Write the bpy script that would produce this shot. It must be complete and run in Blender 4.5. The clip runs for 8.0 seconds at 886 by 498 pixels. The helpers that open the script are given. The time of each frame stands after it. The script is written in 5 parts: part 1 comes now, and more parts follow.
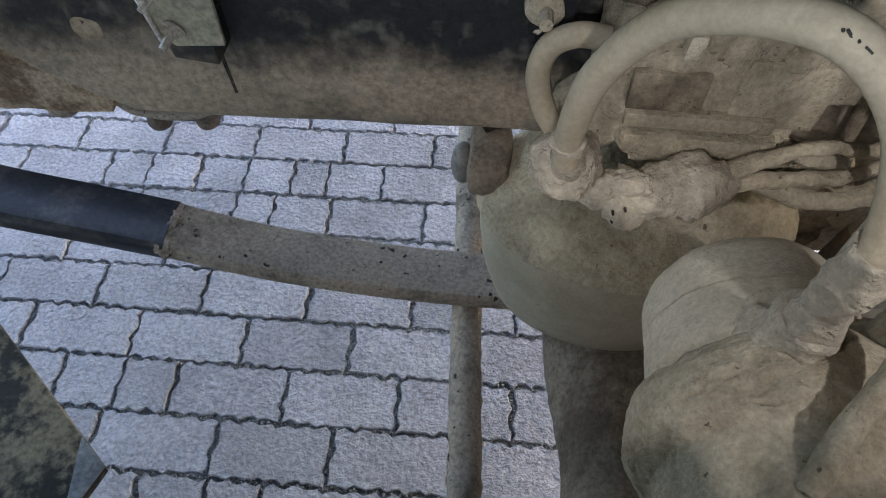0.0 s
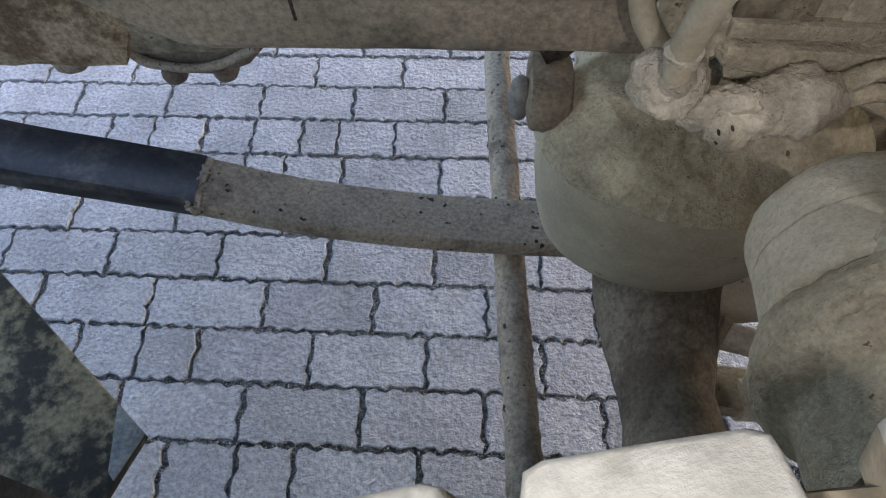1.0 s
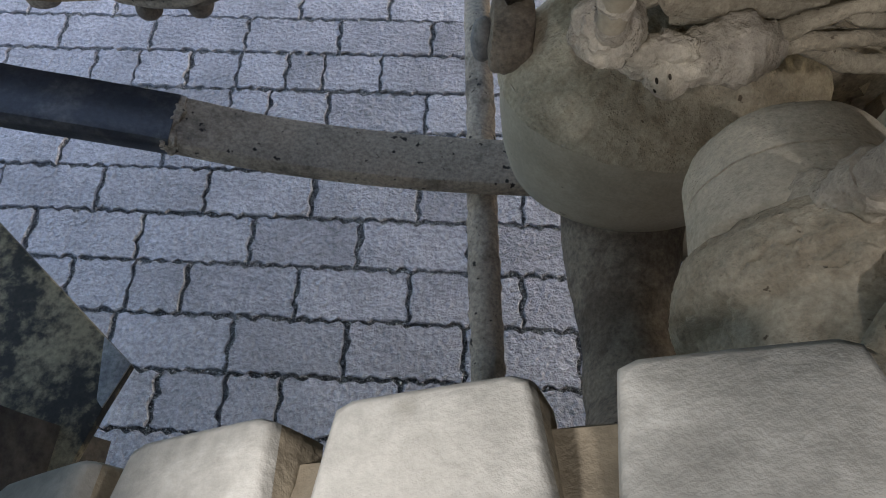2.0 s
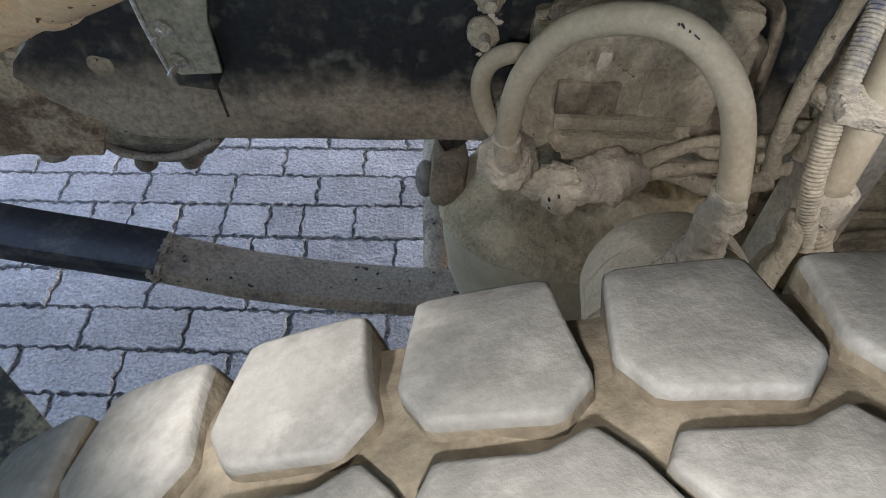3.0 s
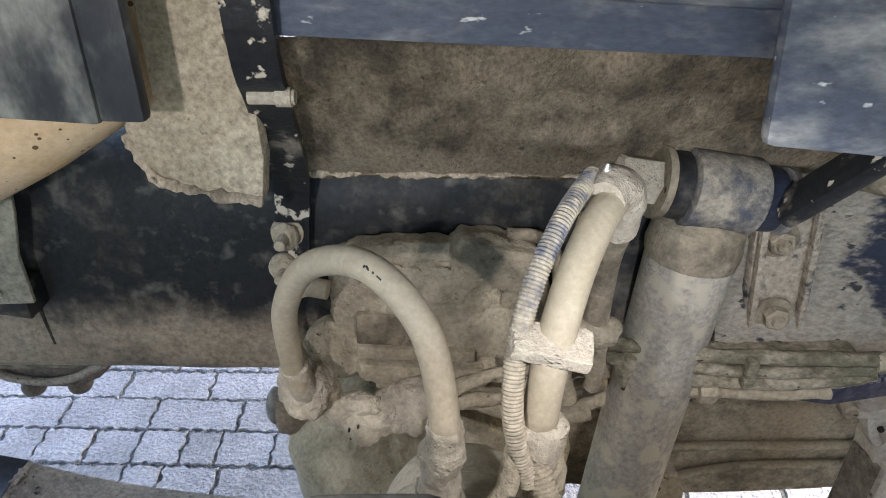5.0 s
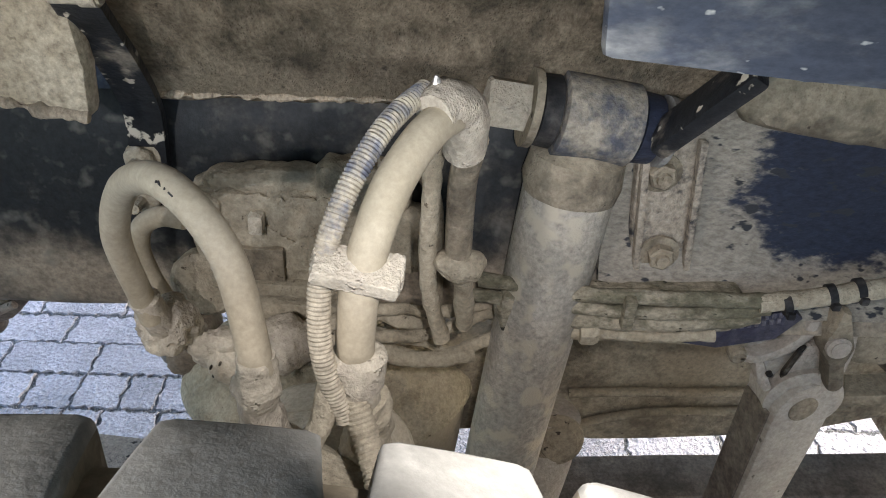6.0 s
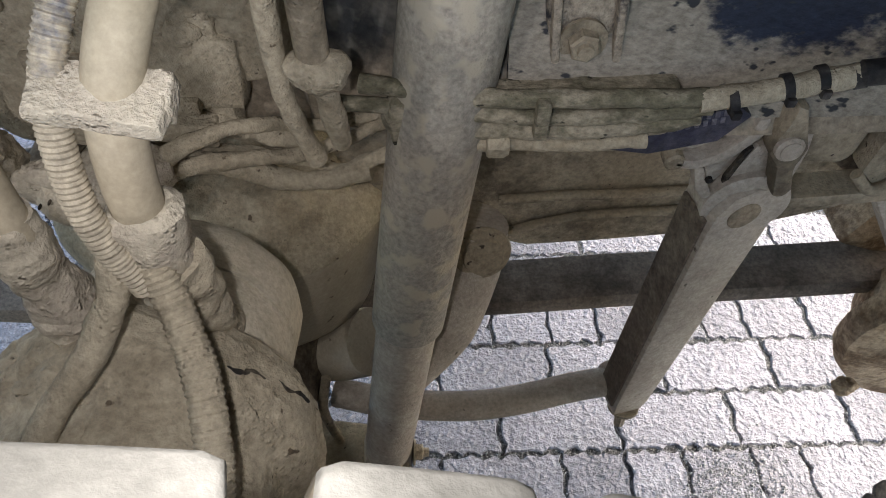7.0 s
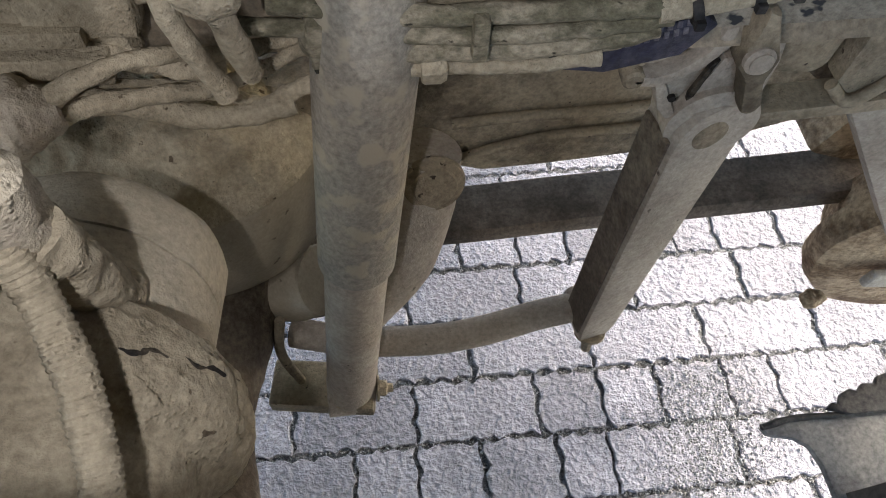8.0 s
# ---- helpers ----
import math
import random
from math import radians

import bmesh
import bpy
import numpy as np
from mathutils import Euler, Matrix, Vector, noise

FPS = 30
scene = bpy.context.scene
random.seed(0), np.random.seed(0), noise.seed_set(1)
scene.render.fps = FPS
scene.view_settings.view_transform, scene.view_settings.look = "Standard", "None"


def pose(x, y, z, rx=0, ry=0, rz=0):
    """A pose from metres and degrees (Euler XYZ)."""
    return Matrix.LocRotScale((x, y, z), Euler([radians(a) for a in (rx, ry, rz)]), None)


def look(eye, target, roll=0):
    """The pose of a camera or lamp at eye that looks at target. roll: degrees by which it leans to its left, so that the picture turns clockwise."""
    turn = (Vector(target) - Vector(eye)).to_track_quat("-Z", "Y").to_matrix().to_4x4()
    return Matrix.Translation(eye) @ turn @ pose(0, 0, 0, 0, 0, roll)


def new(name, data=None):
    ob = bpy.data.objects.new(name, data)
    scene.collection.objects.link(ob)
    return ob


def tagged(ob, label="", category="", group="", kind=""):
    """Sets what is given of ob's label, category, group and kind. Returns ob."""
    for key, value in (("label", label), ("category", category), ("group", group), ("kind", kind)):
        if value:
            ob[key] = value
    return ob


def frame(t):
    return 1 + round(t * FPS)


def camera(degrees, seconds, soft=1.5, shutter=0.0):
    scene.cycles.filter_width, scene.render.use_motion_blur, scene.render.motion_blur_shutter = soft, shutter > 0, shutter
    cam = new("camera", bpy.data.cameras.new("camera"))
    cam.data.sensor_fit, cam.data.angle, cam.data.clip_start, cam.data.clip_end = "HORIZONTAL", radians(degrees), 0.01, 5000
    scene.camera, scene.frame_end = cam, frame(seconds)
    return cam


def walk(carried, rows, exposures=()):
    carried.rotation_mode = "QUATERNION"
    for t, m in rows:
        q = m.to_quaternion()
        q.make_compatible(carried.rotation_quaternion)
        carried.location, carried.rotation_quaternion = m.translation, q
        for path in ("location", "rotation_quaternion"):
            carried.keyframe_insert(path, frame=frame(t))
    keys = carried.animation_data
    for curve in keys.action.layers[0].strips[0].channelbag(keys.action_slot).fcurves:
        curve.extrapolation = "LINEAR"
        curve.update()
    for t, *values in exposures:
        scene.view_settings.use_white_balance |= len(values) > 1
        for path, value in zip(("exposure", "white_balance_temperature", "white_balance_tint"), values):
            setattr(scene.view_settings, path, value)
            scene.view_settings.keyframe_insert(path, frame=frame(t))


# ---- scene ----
cam = camera(66.0, 8.0, 1.0)
PATH = [
    (0, (0.1, 0.059, 1.242), (-0.049, 1.22, -0.379), -2.3),
    (0.5, (0.038, 0.035, 1.232), (-0.094, 1.184, -0.4), -2.7),
    (1, (0.025, 0.053, 1.203), (-0.078, 1.137, -0.474), -2.8),
    (1.2, (0.026, 0.059, 1.191), (-0.077, 1.048, -0.545), -3.2),
    (2.3, (0.08, 0.041, 1.239), (-0.027, 0.952, -0.538), -3.7),
    (2.5, (0.085, 0.027, 1.248), (-0.02, 1.09, -0.443), -2.8),
    (3, (0.114, -0.042, 1.28), (0.04, 1.254, -0.241), -1.5),
    (3.5, (0.129, -0.091, 1.279), (0.06, 1.414, -0.036), -0.6),
    (4, (0.136, -0.112, 1.283), (0.061, 1.546, 0.167), -0.4),
    (4.5, (0.174, -0.069, 1.293), (0.109, 1.638, 0.253), -0.2),
    (5, (0.275, -0.041, 1.29), (0.227, 1.672, 0.259), -0.1),
    (5.2, (0.318, -0.034, 1.287), (0.282, 1.669, 0.239), -0.0),
    (6.3, (0.387, -0.007, 1.239), (0.392, 1.542, -0.027), 2.0),
    (6.5, (0.409, 0.02, 1.225), (0.424, 1.46, -0.162), 1.9),
    (7, (0.435, 0.064, 1.21), (0.514, 1.277, -0.378), 1.8),
    (7.5, (0.457, 0.097, 1.196), (0.569, 1.195, -0.472), 2.1),
    (8, (0.463, 0.103, 1.183), (0.598, 1.106, -0.543), 2.5),
]
EXPOSURES = [(0.0, 2.68), (1.2, 2.64), (2.4, 2.1), (3.0, 2.38), (3.5, 2.46), (4.0, 2.44), (4.5, 2.75), (5.2, 3.08), (6.4, 2.76), (7.0, 2.5), (8.0, 2.7)]
TREAD = 0.11
walk(cam, [(t, look(eye, target, roll)) for t, eye, target, roll in PATH], EXPOSURES)

# ---- light ----
SUN_DIR = Vector((0.75, 0.2, 0.62)).normalized()
world = bpy.data.worlds.new("sky")
scene.world = world
world.use_nodes = True
wn = world.node_tree.nodes
sky = wn.new("ShaderNodeTexSky")
sky.sky_type = "NISHITA"
sky.sun_disc = False
sky.sun_elevation = math.asin(SUN_DIR.z)
sky.sun_rotation = math.atan2(SUN_DIR.x, SUN_DIR.y)
sky.air_density, sky.dust_density = 1.2, 3.0
wn["Background"].inputs["Strength"].default_value = 0.17
world.node_tree.links.new(sky.outputs["Color"], wn["Background"].inputs["Color"])

sun = new("sun", bpy.data.lights.new("sun", "SUN"))
sun.data.energy, sun.data.angle, sun.data.color = 1.7, radians(16), (1.0, 0.96, 0.9)
sun.matrix_world = look((0, 0, 8), Vector((0, 0, 8)) - SUN_DIR)

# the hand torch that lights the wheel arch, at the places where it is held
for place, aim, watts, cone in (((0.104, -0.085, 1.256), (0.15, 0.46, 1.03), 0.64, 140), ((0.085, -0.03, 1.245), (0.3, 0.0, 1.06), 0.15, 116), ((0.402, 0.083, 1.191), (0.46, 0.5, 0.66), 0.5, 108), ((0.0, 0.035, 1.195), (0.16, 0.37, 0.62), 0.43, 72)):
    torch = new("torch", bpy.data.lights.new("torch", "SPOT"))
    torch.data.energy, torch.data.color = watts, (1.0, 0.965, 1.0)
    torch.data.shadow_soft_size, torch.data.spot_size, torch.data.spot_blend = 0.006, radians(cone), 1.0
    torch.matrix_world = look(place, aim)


# ---- materials ----
def material(name, base, second, rough=0.85, metal=0.0, low=0.42, high=0.6, scale=9.0, fine=140.0, bump=0.25, top=0.0, third=None, speck=0.0, bumpscale=None, grit=0.42, deep=0.004, stretch=None, edges=(), spots_at=None, sand=0.0, haze=0.04, vary=False, pores=0.0):
    """base mixed with second in patches; top: how much second gathers on upward faces; third: small flecks; edges: (axis, from, to, amount) where second gathers."""
    m = bpy.data.materials.new(name)
    m.use_nodes = True
    n, l = m.node_tree.nodes, m.node_tree.links
    bsdf = n["Principled BSDF"]
    co = n.new("ShaderNodeTexCoord")
    where = co.outputs["Object"]
    if vary:
        info, far, moved = n.new("ShaderNodeObjectInfo"), n.new("ShaderNodeVectorMath"), n.new("ShaderNodeVectorMath")
        far.operation = "SCALE"
        far.inputs[0].default_value = (31.0, 17.0, 23.0)
        l.new(info.outputs["Random"], far.inputs["Scale"])
        l.new(where, moved.inputs[0])
        l.new(far.outputs[0], moved.inputs[1])
        where = moved.outputs[0]
    if stretch:
        lay = n.new("ShaderNodeMapping")
        lay.inputs["Scale"].default_value = stretch[:3]
        lay.inputs["Rotation"].default_value = (0, radians(stretch[3]), 0)
        l.new(where, lay.inputs["Vector"])
        where = lay.outputs[0]

    def noise_node(s, detail, rough_):
        t = n.new("ShaderNodeTexNoise")
        t.inputs["Scale"].default_value, t.inputs["Detail"].default_value, t.inputs["Roughness"].default_value = s, detail, rough_
        l.new(where, t.inputs["Vector"])
        return t

    def maths(op, a, b):
        t = n.new("ShaderNodeMath")
        t.operation = op
        for k, v in enumerate((a, b)):
            if isinstance(v, (int, float)):
                t.inputs[k].default_value = v
            else:
                l.new(v, t.inputs[k])
        return t.outputs[0]

    def mix(fac, a, b):
        t = n.new("ShaderNodeMix")
        t.data_type = "RGBA"
        if isinstance(fac, float):
            t.inputs[0].default_value = fac
        else:
            l.new(fac, t.inputs[0])
        for k, v in ((6, a), (7, b)):
            if isinstance(v, tuple):
                t.inputs[k].default_value = (*v, 1)
            else:
                l.new(v, t.inputs[k])
        return t.outputs[2]

    big, small, grain = noise_node(scale, 6, 0.62), noise_node(scale * 5.3, 5, 0.6), noise_node(fine, 4, 0.7)
    level = maths("ADD", maths("MULTIPLY", big.outputs["Fac"], 0.7), maths("MULTIPLY", small.outputs["Fac"], 0.3))
    if top:
        geo, sep = n.new("ShaderNodeNewGeometry"), n.new("ShaderNodeSeparateXYZ")
        l.new(geo.outputs["Normal"], sep.inputs[0])
        level = maths("ADD", level, maths("MULTIPLY", sep.outputs["Z"], top))
    for axis, near, far, amount in edges:
        cut_up, fall = n.new("ShaderNodeSeparateXYZ"), n.new("ShaderNodeMapRange")
        l.new(co.outputs["Object"], cut_up.inputs[0])
        l.new(cut_up.outputs[axis], fall.inputs["Value"])
        for k, x in enumerate((near, far, amount, 0.0)):
            fall.inputs[k + 1].default_value = x
        level = maths("ADD", level, fall.outputs[0])
    ramp = n.new("ShaderNodeMapRange")
    ramp.inputs["From Min"].default_value, ramp.inputs["From Max"].default_value = low, high
    ramp.interpolation_type = "SMOOTHSTEP"
    l.new(level, ramp.inputs["Value"])
    colour = mix(ramp.outputs[0], base, second)
    tone = n.new("ShaderNodeMapRange")
    tone.inputs["From Min"].default_value, tone.inputs["From Max"].default_value = 0.3, 0.7
    tone.inputs["To Min"].default_value, tone.inputs["To Max"].default_value = 1 - grit, 1 + 0.8 * grit
    l.new(grain.outputs["Fac"], tone.inputs["Value"])
    grey = n.new("ShaderNodeVectorMath")
    grey.operation = "SCALE"
    l.new(colour, grey.inputs[0])
    l.new(tone.outputs[0], grey.inputs["Scale"])
    colour = grey.outputs[0]
    if third:
        spots = noise_node(spots_at or scale * 9, 3, 0.5)
        cut = n.new("ShaderNodeMapRange")
        cut.inputs["From Min"].default_value, cut.inputs["From Max"].default_value = 0.66 - speck, 0.66 + haze - speck
        l.new(spots.outputs["Fac"], cut.inputs["Value"])
        colour = mix(cut.outputs[0], colour, third)
    if pores:
        holes = n.new("ShaderNodeTexVoronoi")
        holes.inputs["Scale"].default_value = pores
        l.new(where, holes.inputs["Vector"])
        pick = n.new("ShaderNodeSeparateColor")
        l.new(holes.outputs["Color"], pick.inputs[0])
        size = maths("MULTIPLY", maths("MAXIMUM", maths("SUBTRACT", pick.outputs[0], 0.25), 0.0), 0.45)
        hole = n.new("ShaderNodeMapRange")
        hole.inputs["From Min"].default_value, hole.inputs["From Max"].default_value = 0.0, 0.06
        l.new(maths("SUBTRACT", size, holes.outputs["Distance"]), hole.inputs["Value"])
        colour = mix(hole.outputs[0], colour, (0.11, 0.07, 0.04))
    l.new(colour, bsdf.inputs["Base Color"])
    bsdf.inputs["Roughness"].default_value, bsdf.inputs["Metallic"].default_value = rough, metal
    bsdf.inputs["Specular IOR Level"].default_value = 0.3
    if bump:
        b = n.new("ShaderNodeBump")
        b.inputs["Strength"].default_value, b.inputs["Distance"].default_value = bump, deep
        relief = maths("ADD", grain.outputs["Fac"], small.outputs["Fac"])
        if bumpscale:
            relief = maths("ADD", relief, noise_node(bumpscale, 5, 0.7).outputs["Fac"])
        if sand:
            cells = n.new("ShaderNodeTexVoronoi")
            cells.inputs["Scale"].default_value = 330.0
            l.new(where, cells.inputs["Vector"])
            lumps = maths("MAXIMUM", maths("SUBTRACT", 0.42, cells.outputs["Distance"]), 0.0)
            thick = n.new("ShaderNodeMapRange")
            thick.inputs["From Min"].default_value, thick.inputs["From Max"].default_value = 0.5, 0.62
            l.new(noise_node(42, 3, 0.6).outputs["Fac"], thick.inputs["Value"])
            relief = maths("ADD", relief, maths("MULTIPLY", maths("MULTIPLY", lumps, sand), thick.outputs[0]))
        l.new(relief, b.inputs["Height"])
        l.new(b.outputs[0], bsdf.inputs["Normal"])
    return m


PALE = (0.42, 0.37, 0.295)
M = {
    "flake": material("black_paint_under_flaking_mud", (0.03, 0.032, 0.038), (0.36, 0.31, 0.24), 0.75, scale=26, fine=200, bump=0.6, low=0.36, high=0.5, bumpscale=60),
    "moss": material("greenish_caked_pipe", (0.135, 0.125, 0.083), (0.35, 0.31, 0.23), 0.95, scale=24, fine=220, bump=0.4, bumpscale=60, low=0.4, high=0.6, stretch=(0.8, 1, 1.2, 0), third=(0.035, 0.034, 0.024), speck=0.0, spots_at=90),
    # dusty brown, also worn by the drop link's shaded side
    "browniron": material("brown_dust_and_shade_steel", (0.1, 0.08, 0.06), (0.2, 0.165, 0.125), 0.9, scale=9, fine=190, bump=0.35),
    "galvlight": material("light_grey_cover", (0.4, 0.41, 0.44), (0.5, 0.51, 0.53), 0.6, scale=6, fine=120, bump=0.1, grit=0.2),
    # black crust, also used for the dark inside splits, slots and holes
    "crust": material("black_crust_and_gap_shade", (0.02, 0.018, 0.016), (0.09, 0.075, 0.055), 0.95, scale=40, fine=200, bump=0.8),
    "joint": material("joint_grit", (0.07, 0.068, 0.067), (0.22, 0.215, 0.21), 0.95, scale=90, fine=400, bump=1.0),
    "mud": material("dried_mud", (0.25, 0.212, 0.148), (0.42, 0.37, 0.272), 0.95, scale=12, fine=230, bump=0.55, third=(0.12, 0.095, 0.065), speck=-0.04, grit=0.28, low=0.32, high=0.6, sand=2.0, bumpscale=60),
    "mudlight": material("pale_dried_mud", PALE, (0.5, 0.45, 0.35), 0.95, scale=18, fine=220, bump=0.6, bumpscale=80, grit=0.25, sand=2.5),
    "dustiron": material("dusty_iron", (0.125, 0.104, 0.074), (0.32, 0.272, 0.196), 0.9, scale=13, fine=190, bump=0.45, top=0.14, low=0.36, high=0.58, third=(0.06, 0.048, 0.036), speck=-0.035, grit=0.3, sand=2.0),
    "smoothdust": material("dust_film", (0.29, 0.255, 0.19), (0.37, 0.325, 0.245), 0.8, scale=6, fine=260, bump=0.15, grit=0.15, sand=1.0, third=(0.16, 0.13, 0.095), speck=-0.05),
    "rail": material("black_rail_paint", (0.018, 0.02, 0.021), (0.3, 0.25, 0.185), 0.55, scale=9, fine=170, bump=0.12, low=0.52, high=0.9, top=0.14, third=(0.17, 0.163, 0.135), speck=0.1, spots_at=48, haze=0.3, edges=((2, 0.878, 0.932, 0.4),)),
    "bluerail": material("blue_black_paint", (0.02, 0.025, 0.042), (0.34, 0.3, 0.22), 0.5, scale=11, fine=150, bump=0.3, low=0.545, high=0.62, stretch=(0.5, 1, 1.6, -28)),
    "brown": material("brown_caked_panel", (0.115, 0.097, 0.07), (0.46, 0.375, 0.272), 0.95, scale=7, fine=260, bump=0.5, low=0.4, high=0.62, grit=0.42, sand=3.0, stretch=(1.3, 1, 0.8, 10), edges=((2, 1.045, 1.08, 0.2),), third=(0.08, 0.066, 0.05), speck=-0.01, spots_at=80, haze=0.1),
    "bluegrey": material("worn_blue_grey_plastic", (0.075, 0.088, 0.12), (0.4, 0.4, 0.38), 0.45, scale=9, fine=150, bump=0.2, low=0.46, high=0.7, grit=0.25, stretch=(0.6, 1, 1.4, -15), third=(0.6, 0.6, 0.58), speck=-0.03, spots_at=70),
    "blackplate": material("black_smeared_plate", (0.025, 0.028, 0.032), (0.33, 0.34, 0.3), 0.5, scale=5, fine=120, bump=0.12, low=0.46, high=0.68, grit=0.2, stretch=(1.3, 1, 0.75, 12)),
    "fender": material("chalky_fender_skin", (0.33, 0.275, 0.195), (0.48, 0.41, 0.305), 0.9, scale=12, fine=220, bump=0.45, third=(0.09, 0.072, 0.052), speck=-0.02, haze=0.1, bumpscale=90, spots_at=120, edges=((0, 0.085, 0.13, -0.1),)),
    "duct": material("tan_rubber_duct", (0.52, 0.37, 0.21), (0.6, 0.46, 0.3), 0.65, scale=6, fine=200, bump=0.1, third=(0.4, 0.27, 0.15), speck=0.06, grit=0.15, spots_at=22, haze=0.2, pores=150.0),
    "strap": material("black_strap_paint", (0.015, 0.016, 0.018), (0.22, 0.19, 0.15), 0.4, scale=14, fine=160, bump=0.2, low=0.55, high=0.66, third=(0.5, 0.45, 0.36), speck=0.03, spots_at=75),
    "bracket": material("grey_green_bracket", (0.22, 0.215, 0.165), (0.3, 0.28, 0.21), 0.65, scale=9, fine=150, bump=0.12),
    "zinc": material("bare_zinc_bolt", (0.75, 0.74, 0.72), (0.5, 0.46, 0.4), 0.3, 0.75, scale=60, fine=300, bump=0.2),
    "hose": material("dusty_rubber_hose", (0.33, 0.285, 0.2), (0.43, 0.375, 0.275), 0.72, scale=10, fine=260, bump=0.08, low=0.3, high=0.7, grit=0.15),
    "conduit": material("ribbed_blue_grey_conduit", (0.11, 0.12, 0.155), (0.39, 0.345, 0.26), 0.75, scale=30, fine=180, bump=0.2, low=0.44, high=0.6, edges=((2, 1.03, 1.085, 0.25),)),
    "rubber": material("black_rubber", (0.012, 0.012, 0.013), (0.06, 0.055, 0.05), 0.7, scale=20, fine=200, bump=0.2),
    "tyre": material("dusty_tyre_rubber", (0.2, 0.192, 0.164), (0.315, 0.303, 0.262), 0.85, scale=16, fine=260, bump=0.16, grit=0.12, low=0.4, high=0.62, third=(0.14, 0.128, 0.1), speck=-0.01, spots_at=38, haze=0.16, vary=True),
    "tyregroove": material("caked_groove_rubber", (0.15, 0.125, 0.085), (0.25, 0.215, 0.15), 0.95, scale=20, fine=150, bump=0.2, grit=0.22, vary=True),
    "leaf": material("dust_coated_spring_steel", (0.1, 0.083, 0.067), (0.31, 0.26, 0.205), 0.85, scale=10, fine=190, bump=0.4, low=0.34, high=0.56, top=0.06, third=(0.03, 0.026, 0.022), speck=0.0, sand=2.0),
    # darker than leaf: holds the weaker light on the spring's front half
    "leafdark": material("dark_and_shaded_steel", (0.075, 0.062, 0.05), (0.17, 0.14, 0.112), 0.85, scale=10, fine=190, bump=0.3, low=0.36, high=0.62),
    "leafblack": material("wiped_black_spring_steel", (0.016, 0.018, 0.024), (0.12, 0.11, 0.1), 0.3, scale=7, fine=150, bump=0.12, low=0.46, high=0.72),
    "shock": material("dusty_shock_tube", (0.295, 0.282, 0.245), (0.365, 0.332, 0.272), 0.75, scale=7, fine=200, bump=0.4, low=0.32, high=0.56, third=(0.43, 0.385, 0.3), speck=0.12, haze=0.08, spots_at=40, sand=1.5, grit=0.35),
    "link": material("dusty_forged_link", (0.33, 0.29, 0.24), (0.42, 0.38, 0.32), 0.85, scale=9, fine=210, bump=0.3, third=(0.12, 0.1, 0.08), speck=-0.05, grit=0.25, sand=2.5),
    "rust": material("rusty_casting", (0.15, 0.098, 0.055), (0.4, 0.305, 0.2), 0.9, scale=13, fine=150, bump=0.8, bumpscale=50),
    "olive": material("patchy_olive_plate", (0.02, 0.018, 0.014), (0.2, 0.165, 0.1), 0.75, scale=13, fine=130, bump=0.2, low=0.44, high=0.58),
    "galv": material("dull_grey_plate", (0.13, 0.13, 0.13), (0.22, 0.215, 0.2), 0.7, scale=8, fine=140, bump=0.15),
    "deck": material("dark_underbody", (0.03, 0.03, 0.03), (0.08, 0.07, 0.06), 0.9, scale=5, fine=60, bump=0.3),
    "tag": material("blue_black_tag", (0.02, 0.022, 0.045), (0.06, 0.06, 0.08), 0.5, scale=30, fine=200, bump=0.2),
    "stamp": material("stamped_figures", (0.075, 0.075, 0.1), (0.13, 0.125, 0.14), 0.6, scale=60, fine=200, bump=0.1),
}


def paver_material():
    """Coarse washed concrete: pebbly relief, light and dark grains, a tone of its own for each block."""
    m = bpy.data.materials.new("concrete_paver")
    m.use_nodes = True
    n, l = m.node_tree.nodes, m.node_tree.links
    bsdf, co, info = n["Principled BSDF"], n.new("ShaderNodeNewGeometry"), n.new("ShaderNodeObjectInfo")

    def field(scale, detail, rough):
        t = n.new("ShaderNodeTexNoise")
        t.inputs["Scale"].default_value, t.inputs["Detail"].default_value, t.inputs["Roughness"].default_value = scale, detail, rough
        l.new(co.outputs["Position"], t.inputs["Vector"])
        return t.outputs["Fac"]

    def spread(v, a, b, c, d):
        t = n.new("ShaderNodeMapRange")
        for k, x in enumerate((a, b, c, d)):
            t.inputs[k + 1].default_value = x
        l.new(v, t.inputs[0])
        return t.outputs[0]

    def times(a, b, op="MULTIPLY"):
        t = n.new("ShaderNodeMath")
        t.operation = op
        l.new(a, t.inputs[0])
        l.new(b, t.inputs[1])
        return t.outputs[0]

    pebble, grain, stain, rough = field(112, 3, 0.55), field(420, 3, 0.6), field(7, 5, 0.6), field(52, 4, 0.65)
    tone = times(spread(pebble, 0.34, 0.62, 0.74, 1.1), spread(stain, 0.3, 0.7, 0.76, 1.18))
    tone = times(times(tone, spread(grain, 0.3, 0.7, 0.8, 1.15)), spread(info.outputs["Random"], 0, 1, 0.84, 1.12))
    colour = n.new("ShaderNodeVectorMath")
    colour.operation = "SCALE"
    colour.inputs[0].default_value = (0.272, 0.257, 0.276)
    l.new(tone, colour.inputs["Scale"])
    l.new(colour.outputs[0], bsdf.inputs["Base Color"])
    bsdf.inputs["Roughness"].default_value = 0.85
    bump = n.new("ShaderNodeBump")
    bump.inputs["Strength"].default_value, bump.inputs["Distance"].default_value = 1.0, 0.0088
    l.new(times(times(pebble, spread(grain, 0, 1, 0, 0.22), "ADD"), spread(rough, 0, 1, 0, 1.6), "ADD"), bump.inputs["Height"])
    l.new(bump.outputs[0], bsdf.inputs["Normal"])
    return m


